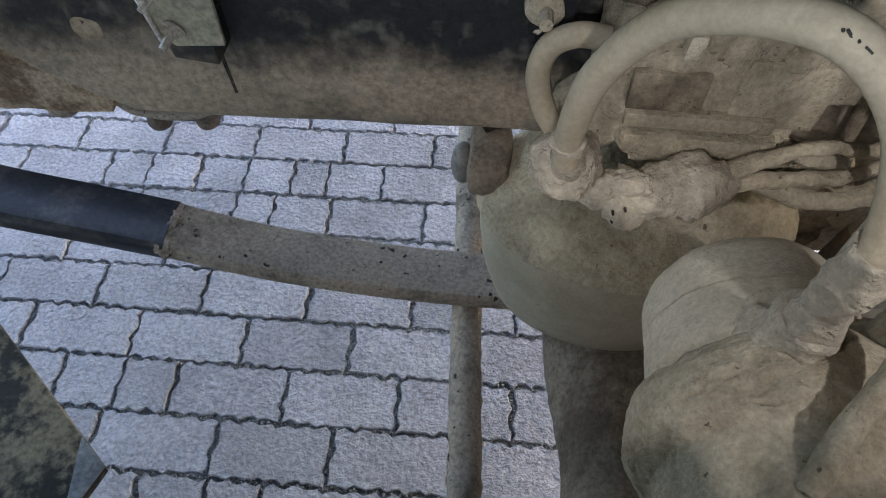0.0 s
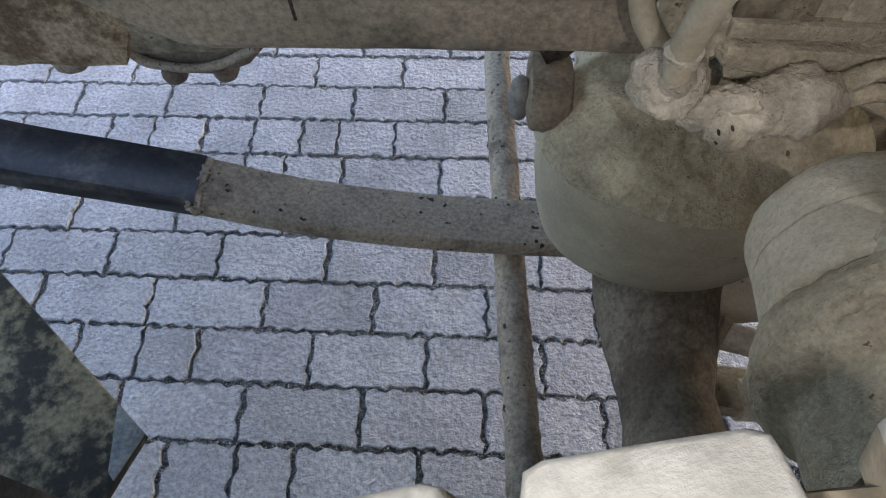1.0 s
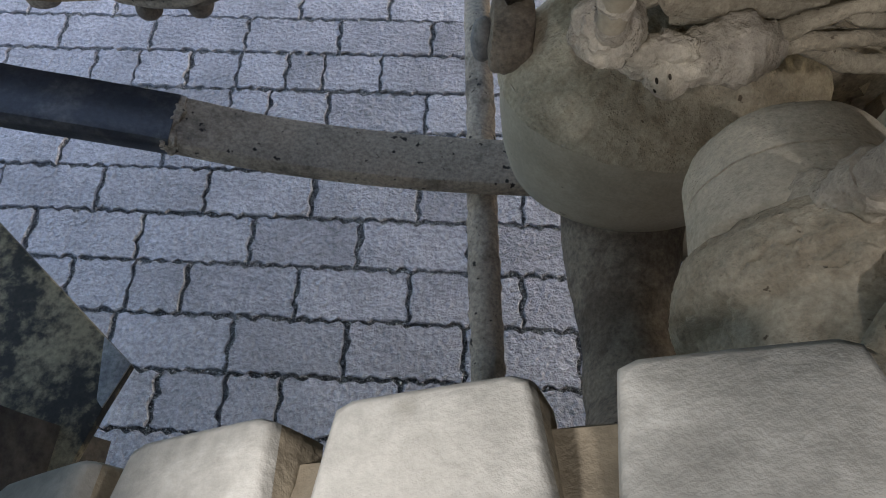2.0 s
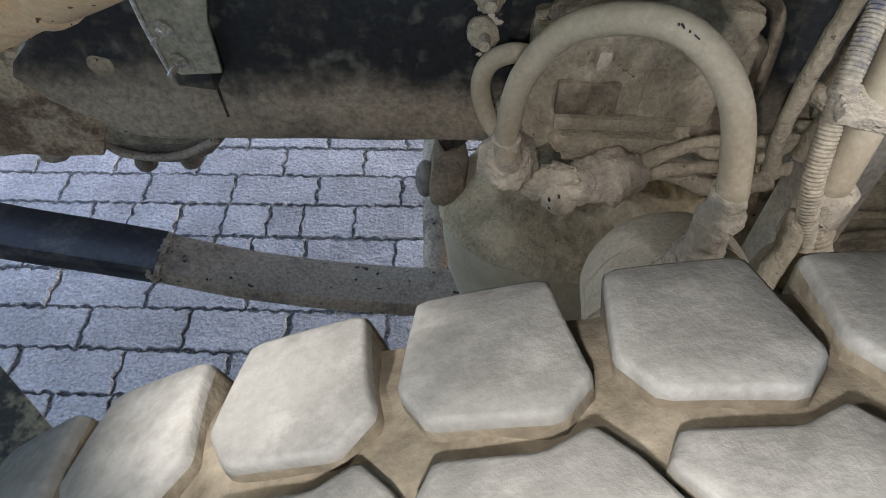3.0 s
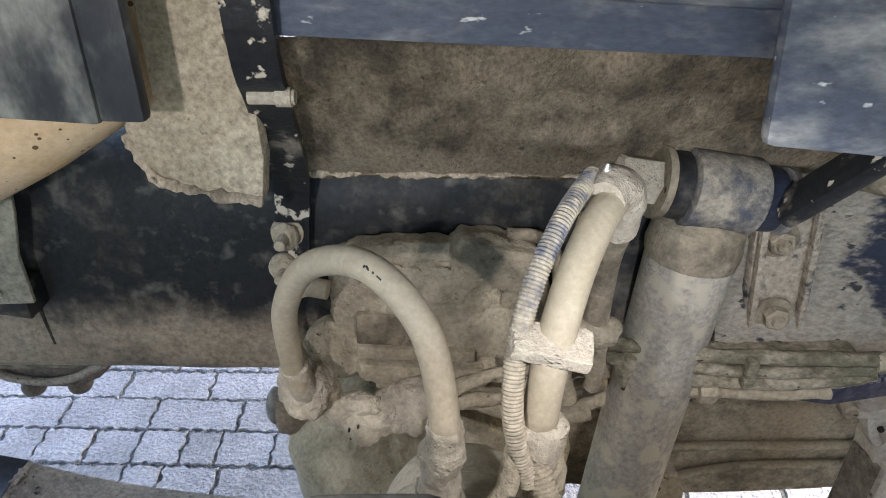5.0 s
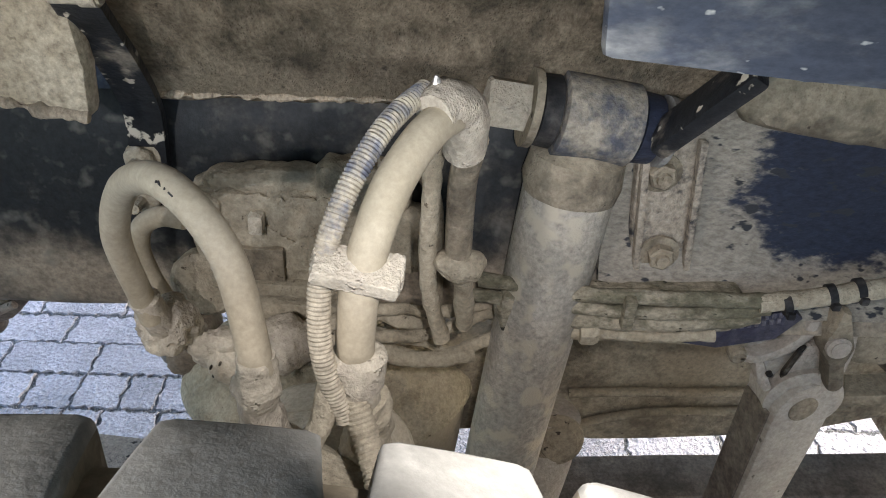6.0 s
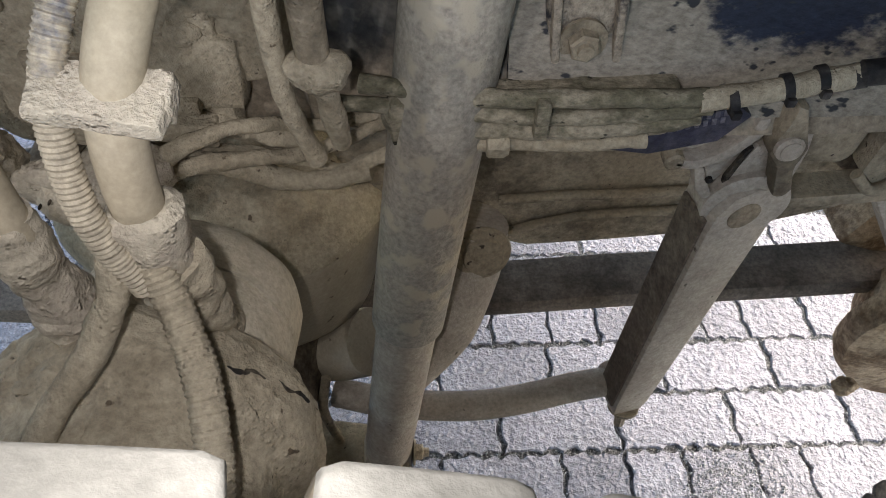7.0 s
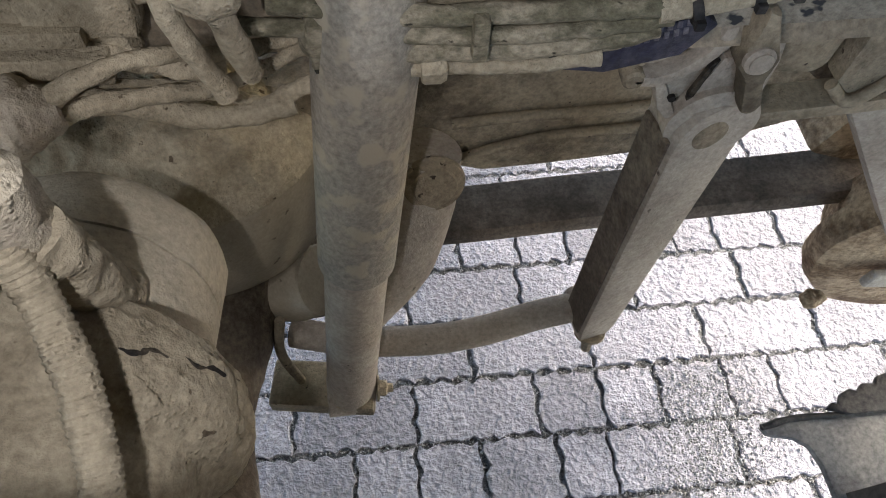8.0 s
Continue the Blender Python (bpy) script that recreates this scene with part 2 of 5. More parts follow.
M["paver"] = paver_material()
# Dust paler than the other mud, with the near torch's brightness put in.
M["candust"] = material("pale_lit_can_dust", (0.4, 0.362, 0.275), (0.54, 0.49, 0.385), 0.9, scale=9, fine=220, bump=0.35, low=0.32, high=0.62, grit=0.22, sand=2.0, third=(0.2, 0.165, 0.12), speck=-0.04)
M["eyegrey"] = material("grey_painted_eye_under_dust", (0.075, 0.08, 0.095), (0.3, 0.265, 0.205), 0.7, scale=24, fine=200, bump=0.4, low=0.42, high=0.62, grit=0.4)
M["grit"] = material("loose_grit", (0.09, 0.088, 0.085), (0.34, 0.33, 0.32), 0.9, scale=300, fine=500, bump=0.0)
M["mudplate"] = material("blue_paint_under_edge_mud", (0.02, 0.026, 0.045), (0.28, 0.25, 0.2), 0.6, scale=15, fine=200, bump=0.4, low=0.6, high=0.7, stretch=(0.7, 1, 1.5, -35), edges=((0, 0.53, 0.67, 0.36), (2, 0.885, 0.965, 0.34), (2, 1.07, 1.045, 0.2)), grit=0.4, third=(0.03, 0.032, 0.036), speck=0.03, spots_at=60)


# ---- mesh tools ----
def part(name, bm, mat, parent=None, label="", smooth=35):
    me = bpy.data.meshes.new(name)
    bmesh.ops.recalc_face_normals(bm, faces=bm.faces)
    bm.to_mesh(me)
    bm.free()
    me.materials.append(M[mat])
    if smooth:
        me.shade_smooth()
        me.set_sharp_from_angle(angle=radians(smooth))
    ob = new(name, me)
    if parent:
        ob.parent = parent
        ob.matrix_parent_inverse = Matrix.Translation(-rest(parent))
    if label:
        ob["label"] = label
    return ob


def rest(ob):
    """Where the thing that ob belongs to stands."""
    return Vector(ob["foot"]) if "foot" in ob else (rest(ob.parent) if ob.parent and not ob.data else Vector((0, 0, 0)))


def thing(name, base, label, category, group="", kind=""):
    ob = new(name)
    ob.empty_display_size = 0.05
    ob.location = base
    ob["foot"] = base
    return tagged(ob, label, category, group, kind)


def spline(points, sub):
    """A smooth line through the points."""
    p = [Vector(q) for q in points]
    if len(p) < 3 or sub < 2:
        return p
    p = [p[0] * 2 - p[1]] + p + [p[-1] * 2 - p[-2]]
    out = []
    for k in range(1, len(p) - 2):
        a, b, c, d = p[k - 1:k + 3]
        for s in range(sub):
            u = s / sub
            out.append(0.5 * (2 * b + (c - a) * u + (2 * a - 5 * b + 4 * c - d) * u * u + (3 * b - a - 3 * c + d) * u ** 3))
    return out + [p[-2]]


def tube(points, r, seg=16, sub=8, crust=0.0, grain=30.0, bm=None, ribs=None, flat=1.0):
    """A round bar or hose. r: one radius or one for each point. crust: height of caked dirt. ribs: (spacing, height)."""
    bm = bm or bmesh.new()
    line = spline(points, sub)
    if ribs:
        fine, run = [line[0]], 0.0
        for a, b in zip(line, line[1:]):
            k = max(1, int((b - a).length / (ribs[0] / 4)))
            fine += [a.lerp(b, (j + 1) / k) for j in range(k)]
        line = fine
    radii = [r] * len(line) if isinstance(r, (int, float)) else [np.interp(k / (len(line) - 1) * (len(r) - 1), range(len(r)), r) for k in range(len(line))]
    side, rings, run = None, [], 0.0
    for k, p in enumerate(line):
        way = (line[min(k + 1, len(line) - 1)] - line[max(k - 1, 0)]).normalized()
        if side is None:
            side = way.orthogonal().normalized()
        side = (side - way * side.dot(way)).normalized()
        up = way.cross(side)
        if k:
            run += (p - line[k - 1]).length
        ring = []
        for s in range(seg):
            a = math.tau * s / seg
            out = side * math.cos(a) + up * math.sin(a) * flat
            rad = radii[k]
            if ribs:
                rad += ribs[1] * (0.5 + 0.5 * math.sin(math.tau * run / ribs[0]))
            if crust:
                rad += crust * noise.noise((p + out * rad) * grain) + 0.4 * crust * noise.noise((p + out * rad) * grain * 2.9)
            ring.append(bm.verts.new(p + out * rad))
        rings.append(ring)
    for a, b in zip(rings, rings[1:]):
        for s in range(seg):
            bm.faces.new((a[s], a[(s + 1) % seg], b[(s + 1) % seg], b[s]))
    bm.faces.new(rings[0][::-1])
    bm.faces.new(rings[-1])
    return bm


def lathe(profile, origin, axis, seg=32, crust=0.0, grain=25.0, bm=None):
    """Turned shape: (distance along the axis, radius) from origin."""
    bm = bm or bmesh.new()
    axis, origin = Vector(axis).normalized(), Vector(origin)
    side = axis.orthogonal().normalized()
    up = axis.cross(side)
    rings = []
    for d, r in profile:
        ring = []
        for s in range(seg):
            a = math.tau * s / seg
            out = side * math.cos(a) + up * math.sin(a)
            p = origin + axis * d + out * r
            if crust:
                p += out * crust * (noise.noise(p * grain) + 0.5 * noise.noise(p * grain * 2.7))
            ring.append(bm.verts.new(p))
        rings.append(ring)
    for a, b in zip(rings, rings[1:]):
        for s in range(seg):
            bm.faces.new((a[s], a[(s + 1) % seg], b[(s + 1) % seg], b[s]))
    bm.faces.new(rings[0][::-1])
    bm.faces.new(rings[-1])
    return bm


def box(centre, size, turn=(0, 0, 0), bevel=0.004, bm=None, seg=2):
    own = bmesh.new()
    bmesh.ops.create_cube(own, size=1)
    bmesh.ops.scale(own, vec=size, verts=own.verts)
    if bevel:
        bmesh.ops.bevel(own, geom=own.edges[:], offset=bevel, segments=seg, affect="EDGES", profile=0.6)
    bmesh.ops.transform(own, matrix=pose(*centre, *turn), verts=own.verts)
    return join(bm, own)


def join(bm, own):
    if bm is None:
        return own
    me = bpy.data.meshes.new("scrap")
    own.to_mesh(me)
    own.free()
    bm.from_mesh(me)
    bpy.data.meshes.remove(me)
    return bm


def prism(outline, depth, m, bevel=0.003, bm=None):
    """A flat piece: the outline (x, z) pushed from y = 0 to y = depth, then laid at the pose m."""
    own = bmesh.new()
    front = [own.verts.new((x, 0, z)) for x, z in outline]
    back = [own.verts.new((x, depth, z)) for x, z in outline]
    own.faces.new(front)
    own.faces.new(back[::-1])
    k = len(outline)
    for s in range(k):
        own.faces.new((front[s], back[s], back[(s + 1) % k], front[(s + 1) % k]))
    bmesh.ops.recalc_face_normals(own, faces=own.faces)
    if bevel:
        bmesh.ops.bevel(own, geom=own.edges[:], offset=bevel, segments=2, affect="EDGES", profile=0.6)
    bmesh.ops.transform(own, matrix=m, verts=own.verts)
    return join(bm, own)


def sweep(profile, xs, bm=None, lumps=0.0, grain=12.0):
    """A long bar along x with the closed profile (y, z), bent by nothing, with uneven faces where lumps is set."""
    bm = bm or bmesh.new()
    rings = []
    for x in xs:
        ring = []
        for y, z in profile:
            p = Vector((x, y, z))
            if lumps:
                p.y += lumps * noise.noise(p * grain)
            ring.append(bm.verts.new(p))
        rings.append(ring)
    k = len(profile)
    for a, b in zip(rings, rings[1:]):
        for s in range(k):
            bm.faces.new((a[s], a[(s + 1) % k], b[(s + 1) % k], b[s]))
    bm.faces.new(rings[0][::-1])
    bm.faces.new(rings[-1])
    return bm


def lump(centre, size, turn=(0, 0, 0), crust=0.15, grain=9.0, fineness=4, square=0.0, bm=None, crack=0.0, net=11.0, splits=()):
    """A crusted lump: a ball, squarer with square up to 1, with a broken surface and, where crack is set, open cracks that deep."""
    own = bmesh.new()
    bmesh.ops.create_icosphere(own, subdivisions=fineness, radius=1)
    for v in own.verts:
        d = v.co.normalized()
        cube = d / max(abs(d.x), abs(d.y), abs(d.z))
        v.co = d.lerp(cube, square)
    bmesh.ops.scale(own, vec=size, verts=own.verts)
    bmesh.ops.transform(own, matrix=pose(*centre, *turn), verts=own.verts)
    mid, mean = Vector(centre), sum(size) / 3
    for v in own.verts:
        d = (v.co - mid).normalized()
        v.co += d * mean * crust * (noise.noise(v.co * grain) + 0.5 * noise.noise(v.co * grain * 2.7) + 0.25 * noise.noise(v.co * grain * 6))
    if crack:
        for v in own.verts:
            d = (v.co - mid).normalized()
            gap = abs(noise.noise(v.co * net + Vector((3.1, 0.7, 5.2))) + 0.1 * noise.noise(v.co * net * 5))
            v.co -= d * crack * max(0.0, 1 - gap / 0.03) ** 0.5
    for way in splits:
        for a, b in zip(way, way[1:]):
            a, b = Vector(a), Vector(b)
            for v in own.verts:
                d = (v.co - mid).normalized()
                u = min(1.0, max(0.0, (v.co - a).dot(b - a) / (b - a).length_squared))
                gap = v.co - a.lerp(b, u)
                depth = gap.dot(d)
                off = (gap - d * depth).length + 0.0018 * noise.noise(v.co * 150)
                if off < 0.0022 and abs(depth) < 0.02:
                    v.co -= d * 0.014 * min(1.0, (0.0022 - off) / 0.0008)
    return join(bm, own)


def bolt(place, axis, r, length, bm=None):
    """A hexagon head with a washer and a stub of thread."""
    bm = lathe([(0, r * 1.5), (r * 0.25, r * 1.5)], place, axis, 18, bm=bm)
    axis = Vector(axis).normalized()
    bm = lathe([(r * 0.25, r), (r * 1.0, r), (r * 1.15, r * 0.85)], place, axis, 6, bm=bm)
    return lathe([(r * 1.15, r * 0.55), (length, r * 0.5)], place, axis, 10, bm=bm)


# ---- ground ----
L, W, Y0 = 0.225, 0.1125, 0.742
ground = new("ground", bpy.data.meshes.new("ground"))
bm = bmesh.new()
bmesh.ops.create_grid(bm, x_segments=2, y_segments=2, size=300)
bmesh.ops.translate(bm, vec=(0, 0, -0.006), verts=bm.verts)
bm.to_mesh(ground.data)
bm.free()
ground.data.materials.append(M["joint"])
tagged(ground, "grey interlocking concrete block paving with gritty dark joints", "paving", kind="structure")

# ---- unseen vehicle boxes over and round the camera, added to block daylight ----
deck = new("underbody", bpy.data.meshes.new("underbody"))
bm = box((0.95, 0.85, 1.8), (2.2, 2.7, 0.12), bevel=0.01)
box((-0.855, 0.06, 1.8), (1.4, 1.12, 0.12), bevel=0.01, bm=bm)
# unseen sky-blocking skirts: front, rear, far side, and the near side round the wheel arch
for centre, size in (((-1.5, 0.3, 1.6), (0.05, 1.5, 0.3)), ((2.0, 0.85, 1.35), (0.05, 2.6, 0.8)), ((0.65, 2.1, 1.38), (2.7, 0.05, 0.72)), ((-1.03, -0.42, 1.03), (0.92, 0.05, 1.45)), ((1.55, -0.42, 1.2), (0.86, 0.05, 1.1)), ((0.28, -0.42, 1.6), (1.7, 0.05, 0.34))):
    box(centre, size, bevel=0.01, bm=bm)
bm.to_mesh(deck.data)
bm.free()
deck.data.materials.append(M["deck"])
tagged(deck, "unseen dark truck underside and skirts, added to block daylight", "truck body", kind="structure")

# mudguard arch over the tyre, out of view, closing it off from daylight
guard = thing("mudguard", (0.28, 0.0, 1.38), "black plastic mudguard arch over the dusty truck tyre", "mudguard")
bm = bmesh.new()
rows = []
for k in range(41):
    a = radians(200 - 220 * k / 40)
    rows.append([bm.verts.new((0.28 + r * math.cos(a), y, 0.56 + r * 1.11 * math.sin(a))) for y, r in ((-0.3, 0.76), (0.22, 0.76), (0.22, 0.775), (-0.3, 0.775))])
for a, b in zip(rows, rows[1:]):
    for s in range(4):
        bm.faces.new((a[s], a[(s + 1) % 4], b[(s + 1) % 4], b[s]))
bm.faces.new(rows[0])
bm.faces.new(rows[-1][::-1])
part("arch", bm, "deck", guard)


# ---- chassis rail ----
rail = thing("chassis_rail", (0.4, 0.5, 0.87), "long black steel chassis rail caked with brown road dust", "chassis rail")
PROFILE = [(0.62, 1.075), (0.56, 1.074), (0.515, 1.066), (0.49, 1.048), (0.48, 1.02), (0.477, 0.99), (0.475, 0.955), (0.473, 0.918), (0.471, 0.88), (0.47, 0.846), (0.475, 0.838), (0.62, 0.838)]
REAR = [(0.62, 1.075), (0.56, 1.074), (0.515, 1.066), (0.49, 1.048), (0.48, 1.02), (0.477, 0.99), (0.468, 0.955), (0.452, 0.918), (0.43, 0.886), (0.42, 0.874), (0.43, 0.867), (0.62, 0.867)]
bm = bmesh.new()
rings = []
for x in np.linspace(-0.306, 1.7, 90):
    ceil = float(np.interp(x, (-0.306, -0.28, -0.16), (0.925, 0.965, 1.075)))
    floor_z = float(np.interp(x, (-0.306, -0.285, -0.255, -0.21), (0.912, 0.885, 0.862, 0.838)))
    back = float(np.interp(x, (0.36, 0.46), (0.0, 1.0)))
    ring = []
    for (y, z), (y2, z2) in zip(PROFILE, REAR):
        y, z = y + (y2 - y) * back, z + (z2 - z) * back
        p = Vector((x, y, floor_z + (z - 0.838) / 0.237 * (ceil - floor_z)))
        p.y += 0.003 * noise.noise(p * 12)
        ring.append(bm.verts.new(p))
    rings.append(ring)
for a, b in zip(rings, rings[1:]):
    for k in range(len(PROFILE)):
        bm.faces.new((a[k], a[(k + 1) % len(PROFILE)], b[(k + 1) % len(PROFILE)], b[k]))
bm.faces.new(rings[0][::-1])
bm.faces.new(rings[-1])
part("web", bm, "rail", rail)
for x, z, r in ((-0.222, 0.922, 0.014), (-0.212, 0.884, 0.008), (-0.19, 0.872, 0.006)):
    part("clod", lump((x, 0.4755, z), (r, 0.004, r * 0.9), crust=0.25, grain=60, fineness=3), "dustiron", rail, "dried clod of mud")
part("seam", prism([(-0.124, 0.945), (-0.121, 0.945), (-0.116, 0.868), (-0.119, 0.868)], 0.004, pose(0, 0.4705, 0), 0.0005), "crust", rail, "dark seam of the end plate")
bm = sweep([(0.461, 1.062), (0.461, 0.953), (0.448, 0.93), (0.4225, 0.887), (0.429, 0.883), (0.455, 0.928), (0.468, 0.95), (0.468, 1.062)], [0.5 + 0.02 * k for k in range(56)], lumps=0.002, grain=20)
part("side_plate", bm, "mudplate", rail, "plain blue-black painted plate")
part("skirt", lump((0.69, 0.452, 1.062), (0.115, 0.02, 0.026), (0, 8, 0), 0.08, 18, 4, 0.5), "dustiron", rail, "tan folded lip over the plate")
bm = box((0.546, 0.466, 0.958), (0.046, 0.03, 0.165), (0, -6, 0), 0.006)
part("gusset", bm, "flake", rail)
for x in (0.528, 0.57):
    part("gusset_rib", box((x, 0.447, 0.958), (0.006, 0.01, 0.16), (0, -6, 0), 0.002), "flake", rail)
for x, z in ((0.535, 1.01), (0.549, 0.935)):
    part("bolt", bolt((x, 0.448, z), (0, -1, 0), 0.011, 0.016), "dustiron", rail)

# sloping caked panel over the rail, and what hangs on it
panel = thing("sloping_panel", (0.33, 0.48, 1.04), "brown dirt-caked sloping panel above the black rail", "body panel")
bm = bmesh.new()
NX, NV = 60, 18
grid = [[bm.verts.new((0.128 + 0.452 * i / NX, 0.487 - 0.108 * v / NV, 1.042 + 0.146 * v / NV)) for v in range(NV + 1)] for i in range(NX + 1)]
for row in grid:
    for v in row:
        v.co += Vector((0, -0.8, -0.5)) * 0.005 * (noise.noise(v.co * 22) + 0.6 * noise.noise(v.co * 60))
for i in range(NX):
    for v in range(NV):
        bm.faces.new((grid[i][v], grid[i + 1][v], grid[i + 1][v + 1], grid[i][v + 1]))
bmesh.ops.solidify(bm, geom=bm.faces[:], thickness=-0.008)
part("skin", bm, "brown", panel, smooth=60)

part("dirt_ledge", tube([(0.13, 0.481, 1.047), (0.2, 0.482, 1.048), (0.4, 0.482, 1.048), (0.57, 0.481, 1.047)], 0.002, 12, 80, 0.0045, 90, flat=0.7), "brown", panel, "pale crumbling ledge of dirt", 60)

trim = thing("mudguard_liner", (0.33, 0.37, 1.185), "worn blue-grey plastic liner with a pressed ridge", "wheel liner")
bm = prism([(0.157, 1.19), (0.5, 1.176), (0.52, 1.4), (0.16, 1.4)], 0.012, pose(0, 0.366, 0), 0.004)
part("sheet", bm, "bluegrey", trim)
part("ridge", tube([(0.24, 0.364, 1.232), (0.28, 0.364, 1.222), (0.5, 0.364, 1.21)], 0.006, 10), "bluegrey", trim)

flap = thing("rear_liner_plate", (0.52, 0.33, 1.13), "scuffed blue-grey plastic plate hanging above the shock", "wheel liner")
part("sheet", prism([(0.45, 1.137), (0.56, 1.127), (0.66, 1.12), (0.66, 1.4), (0.43, 1.4)], 0.014, pose(0, 0.33, 0), 0.006), "bluegrey", flap)

brace = thing("diagonal_brace", (0.52, 0.43, 1.04), "black painted diagonal strip under the liner plate", "brace")
part("strip", box((0.54, 0.405, 1.082), (0.014, 0.03, 0.09), (25, 30, 0), 0.004), "strap", brace)

plate = thing("splash_plate", (0.02, 0.33, 1.15), "black rubber splash plate with pale smears", "splash plate")
part("sheet", prism([(-0.066, 1.157), (0.068, 1.149), (0.075, 1.42), (-0.16, 1.42), (-0.1, 1.22)], 0.01, pose(0, 0.325, 0), 0.003), "blackplate", plate)
part("edge_strip", box((0.083, 0.333, 1.285), (0.026, 0.012, 0.27), (0, 1, 0), 0.003), "blackplate", plate, "plain black edge strip")

corner = thing("fender_corner", (0.09, 0.4, 1.07), "chalky dirt-crusted fender corner beside the strap", "fender")
bm = prism([(0.045, 1.125), (0.05, 1.1), (0.065, 1.082), (0.09, 1.074), (0.135, 1.066), (0.14, 1.1), (0.135, 1.4), (0.075, 1.4), (0.07, 1.14)], 0.02, pose(0, 0.39, 0), 0.006)
part("skin", bm, "fender", corner)
part("crust_edge", tube([(0.047, 0.392, 1.118), (0.053, 0.391, 1.098), (0.068, 0.39, 1.083), (0.092, 0.39, 1.076), (0.134, 0.391, 1.068)], 0.004, 14, 20, 0.005, 90, flat=0.7), "brown", corner, "brown crumbling lower edge", 60)

strap = thing("mounting_strap", (0.125, 0.47, 0.96), "black flat steel strap bolted to the rail and rising outwards", "strap")
line = [(0.128, 0.462, 0.945), (0.132, 0.466, 1.0), (0.137, 0.463, 1.045), (0.143, 0.432, 1.092), (0.149, 0.388, 1.145), (0.153, 0.358, 1.2), (0.156, 0.345, 1.4)]
bm = bmesh.new()
rings = []
pts = spline(line, 6)
for k, p in enumerate(pts):
    way = (pts[min(k + 1, len(pts) - 1)] - pts[max(k - 1, 0)]).normalized()
    out = Vector((1, 0, 0)).cross(way).normalized() * 0.003
    rings.append([bm.verts.new(p + Vector((s * 0.0145, 0, 0)) + out * o) for s, o in ((-1, -1), (1, -1), (1, 1.6), (-1, 1.6))])
for a, b in zip(rings, rings[1:]):
    for s in range(4):
        bm.faces.new((a[s], a[(s + 1) % 4], b[(s + 1) % 4], b[s]))
bm.faces.new(rings[0])
bm.faces.new(rings[-1])
part("bar", bm, "strap", strap)
for z, x in ((0.968, 0.124), (1.002, 0.128)):
    bm = bolt((x, 0.463, z), (0, -1, 0.1), 0.0095, 0.03)
    part("bolt", lump((x, 0.455, z), (0.013, 0.008, 0.013), crust=0.3, grain=60, fineness=3, bm=bm), "mud", strap, "mud-crusted bolt")
bm = lathe([(0, 0.005), (0.03, 0.005)], (0.14, 0.376, 1.15), (1, 0, 0), 10)
part("pin", lathe([(0.0, 0.0065), (0.01, 0.0065)], (0.158, 0.376, 1.15), (1, 0, 0), 12, bm=bm), "mudlight", strap, "pale mud-crusted clip pin")
part("clip", lump((0.138, 0.352, 1.222), (0.014, 0.008, 0.008), crust=0.3, grain=50, fineness=3), "mudlight", strap)

# small bracket with two bolts on the end plate
bracket = thing("small_bracket", (-0.115, 0.44, 0.94), "thin grey-green steel bracket with two bright bolts", "bracket")
bm = prism([(-0.148, 1.03), (-0.145, 1.06), (-0.075, 1.09), (-0.085, 1.03), (-0.095, 0.99), (-0.096, 0.942), (-0.132, 0.94), (-0.142, 0.95)], 0.004, pose(0, 0.436, 0), 0.001)
part("sheet", bm, "bracket", bracket)
part("bright_edge", tube([(-0.149, 0.434, 1.035), (-0.146, 0.434, 0.99), (-0.139, 0.434, 0.945)], 0.002, 8), "zinc", bracket, "thin bright metal-coloured edge")
for x, z in ((-0.131, 0.985), (-0.128, 0.955)):
    part("bolt", bolt((x, 0.436, z), (-0.35, -1, -0.35), 0.0055, 0.018), "zinc", bracket)
part("backing", prism([(-0.145, 0.95), (-0.108, 0.95), (-0.108, 0.92), (-0.14, 0.925)], 0.032, pose(0, 0.442, 0), 0.001), "rail", bracket, "dark spacer behind the bracket")

# tan duct over the rail
duct = thing("air_duct", (-0.1, 0.42, 1.03), "tan speckled rubber air duct with a ribbed bellows end", "air duct")
part("body", tube([(-0.215, 0.42, 1.052), (-0.15, 0.42, 1.081), (-0.05, 0.425, 1.13), (0.05, 0.46, 1.18), (0.14, 0.53, 1.22)], [0.054, 0.058, 0.058, 0.05, 0.042], 36, 8), "duct", duct)
part("bellows", tube([(-0.62, 0.45, 0.92), (-0.45, 0.435, 0.962), (-0.32, 0.425, 1.006), (-0.212, 0.42, 1.053)], 0.048, 36, 6, ribs=(0.013, 0.0045)), "duct", duct, "ribbed bellows of the tan duct")
part("collar", lathe([(0, 0.05), (0.004, 0.058), (0.01, 0.058), (0.014, 0.05)], (-0.212, 0.42, 1.054), (0.9, 0, 0.38), 36), "duct", duct)

cover = thing("engine_cover", (-0.6, 1.0, 0.9), "white-grey engine rocker cover with small stepped ridges", "engine cover")
bm = prism([(-0.95, 0.9), (-0.8, 0.942), (-0.625, 0.968), (-0.44, 0.99), (-0.3, 1.0), (-0.3, 1.05), (-0.44, 1.034), (-0.5, 1.02), (-0.59, 0.997), (-0.8, 0.966), (-0.95, 0.93)], 0.05, pose(0, 1.0, 0), 0.006)
part("shell", bm, "galvlight", cover)
part("top_face", prism([(-0.9, 0), (-0.3, 0), (-0.3, 0.24), (-0.9, 0.24)], 0.012, pose(-0.0, 1.0, 1.205, 6, -12, 0), 0.004), "galvlight", cover)
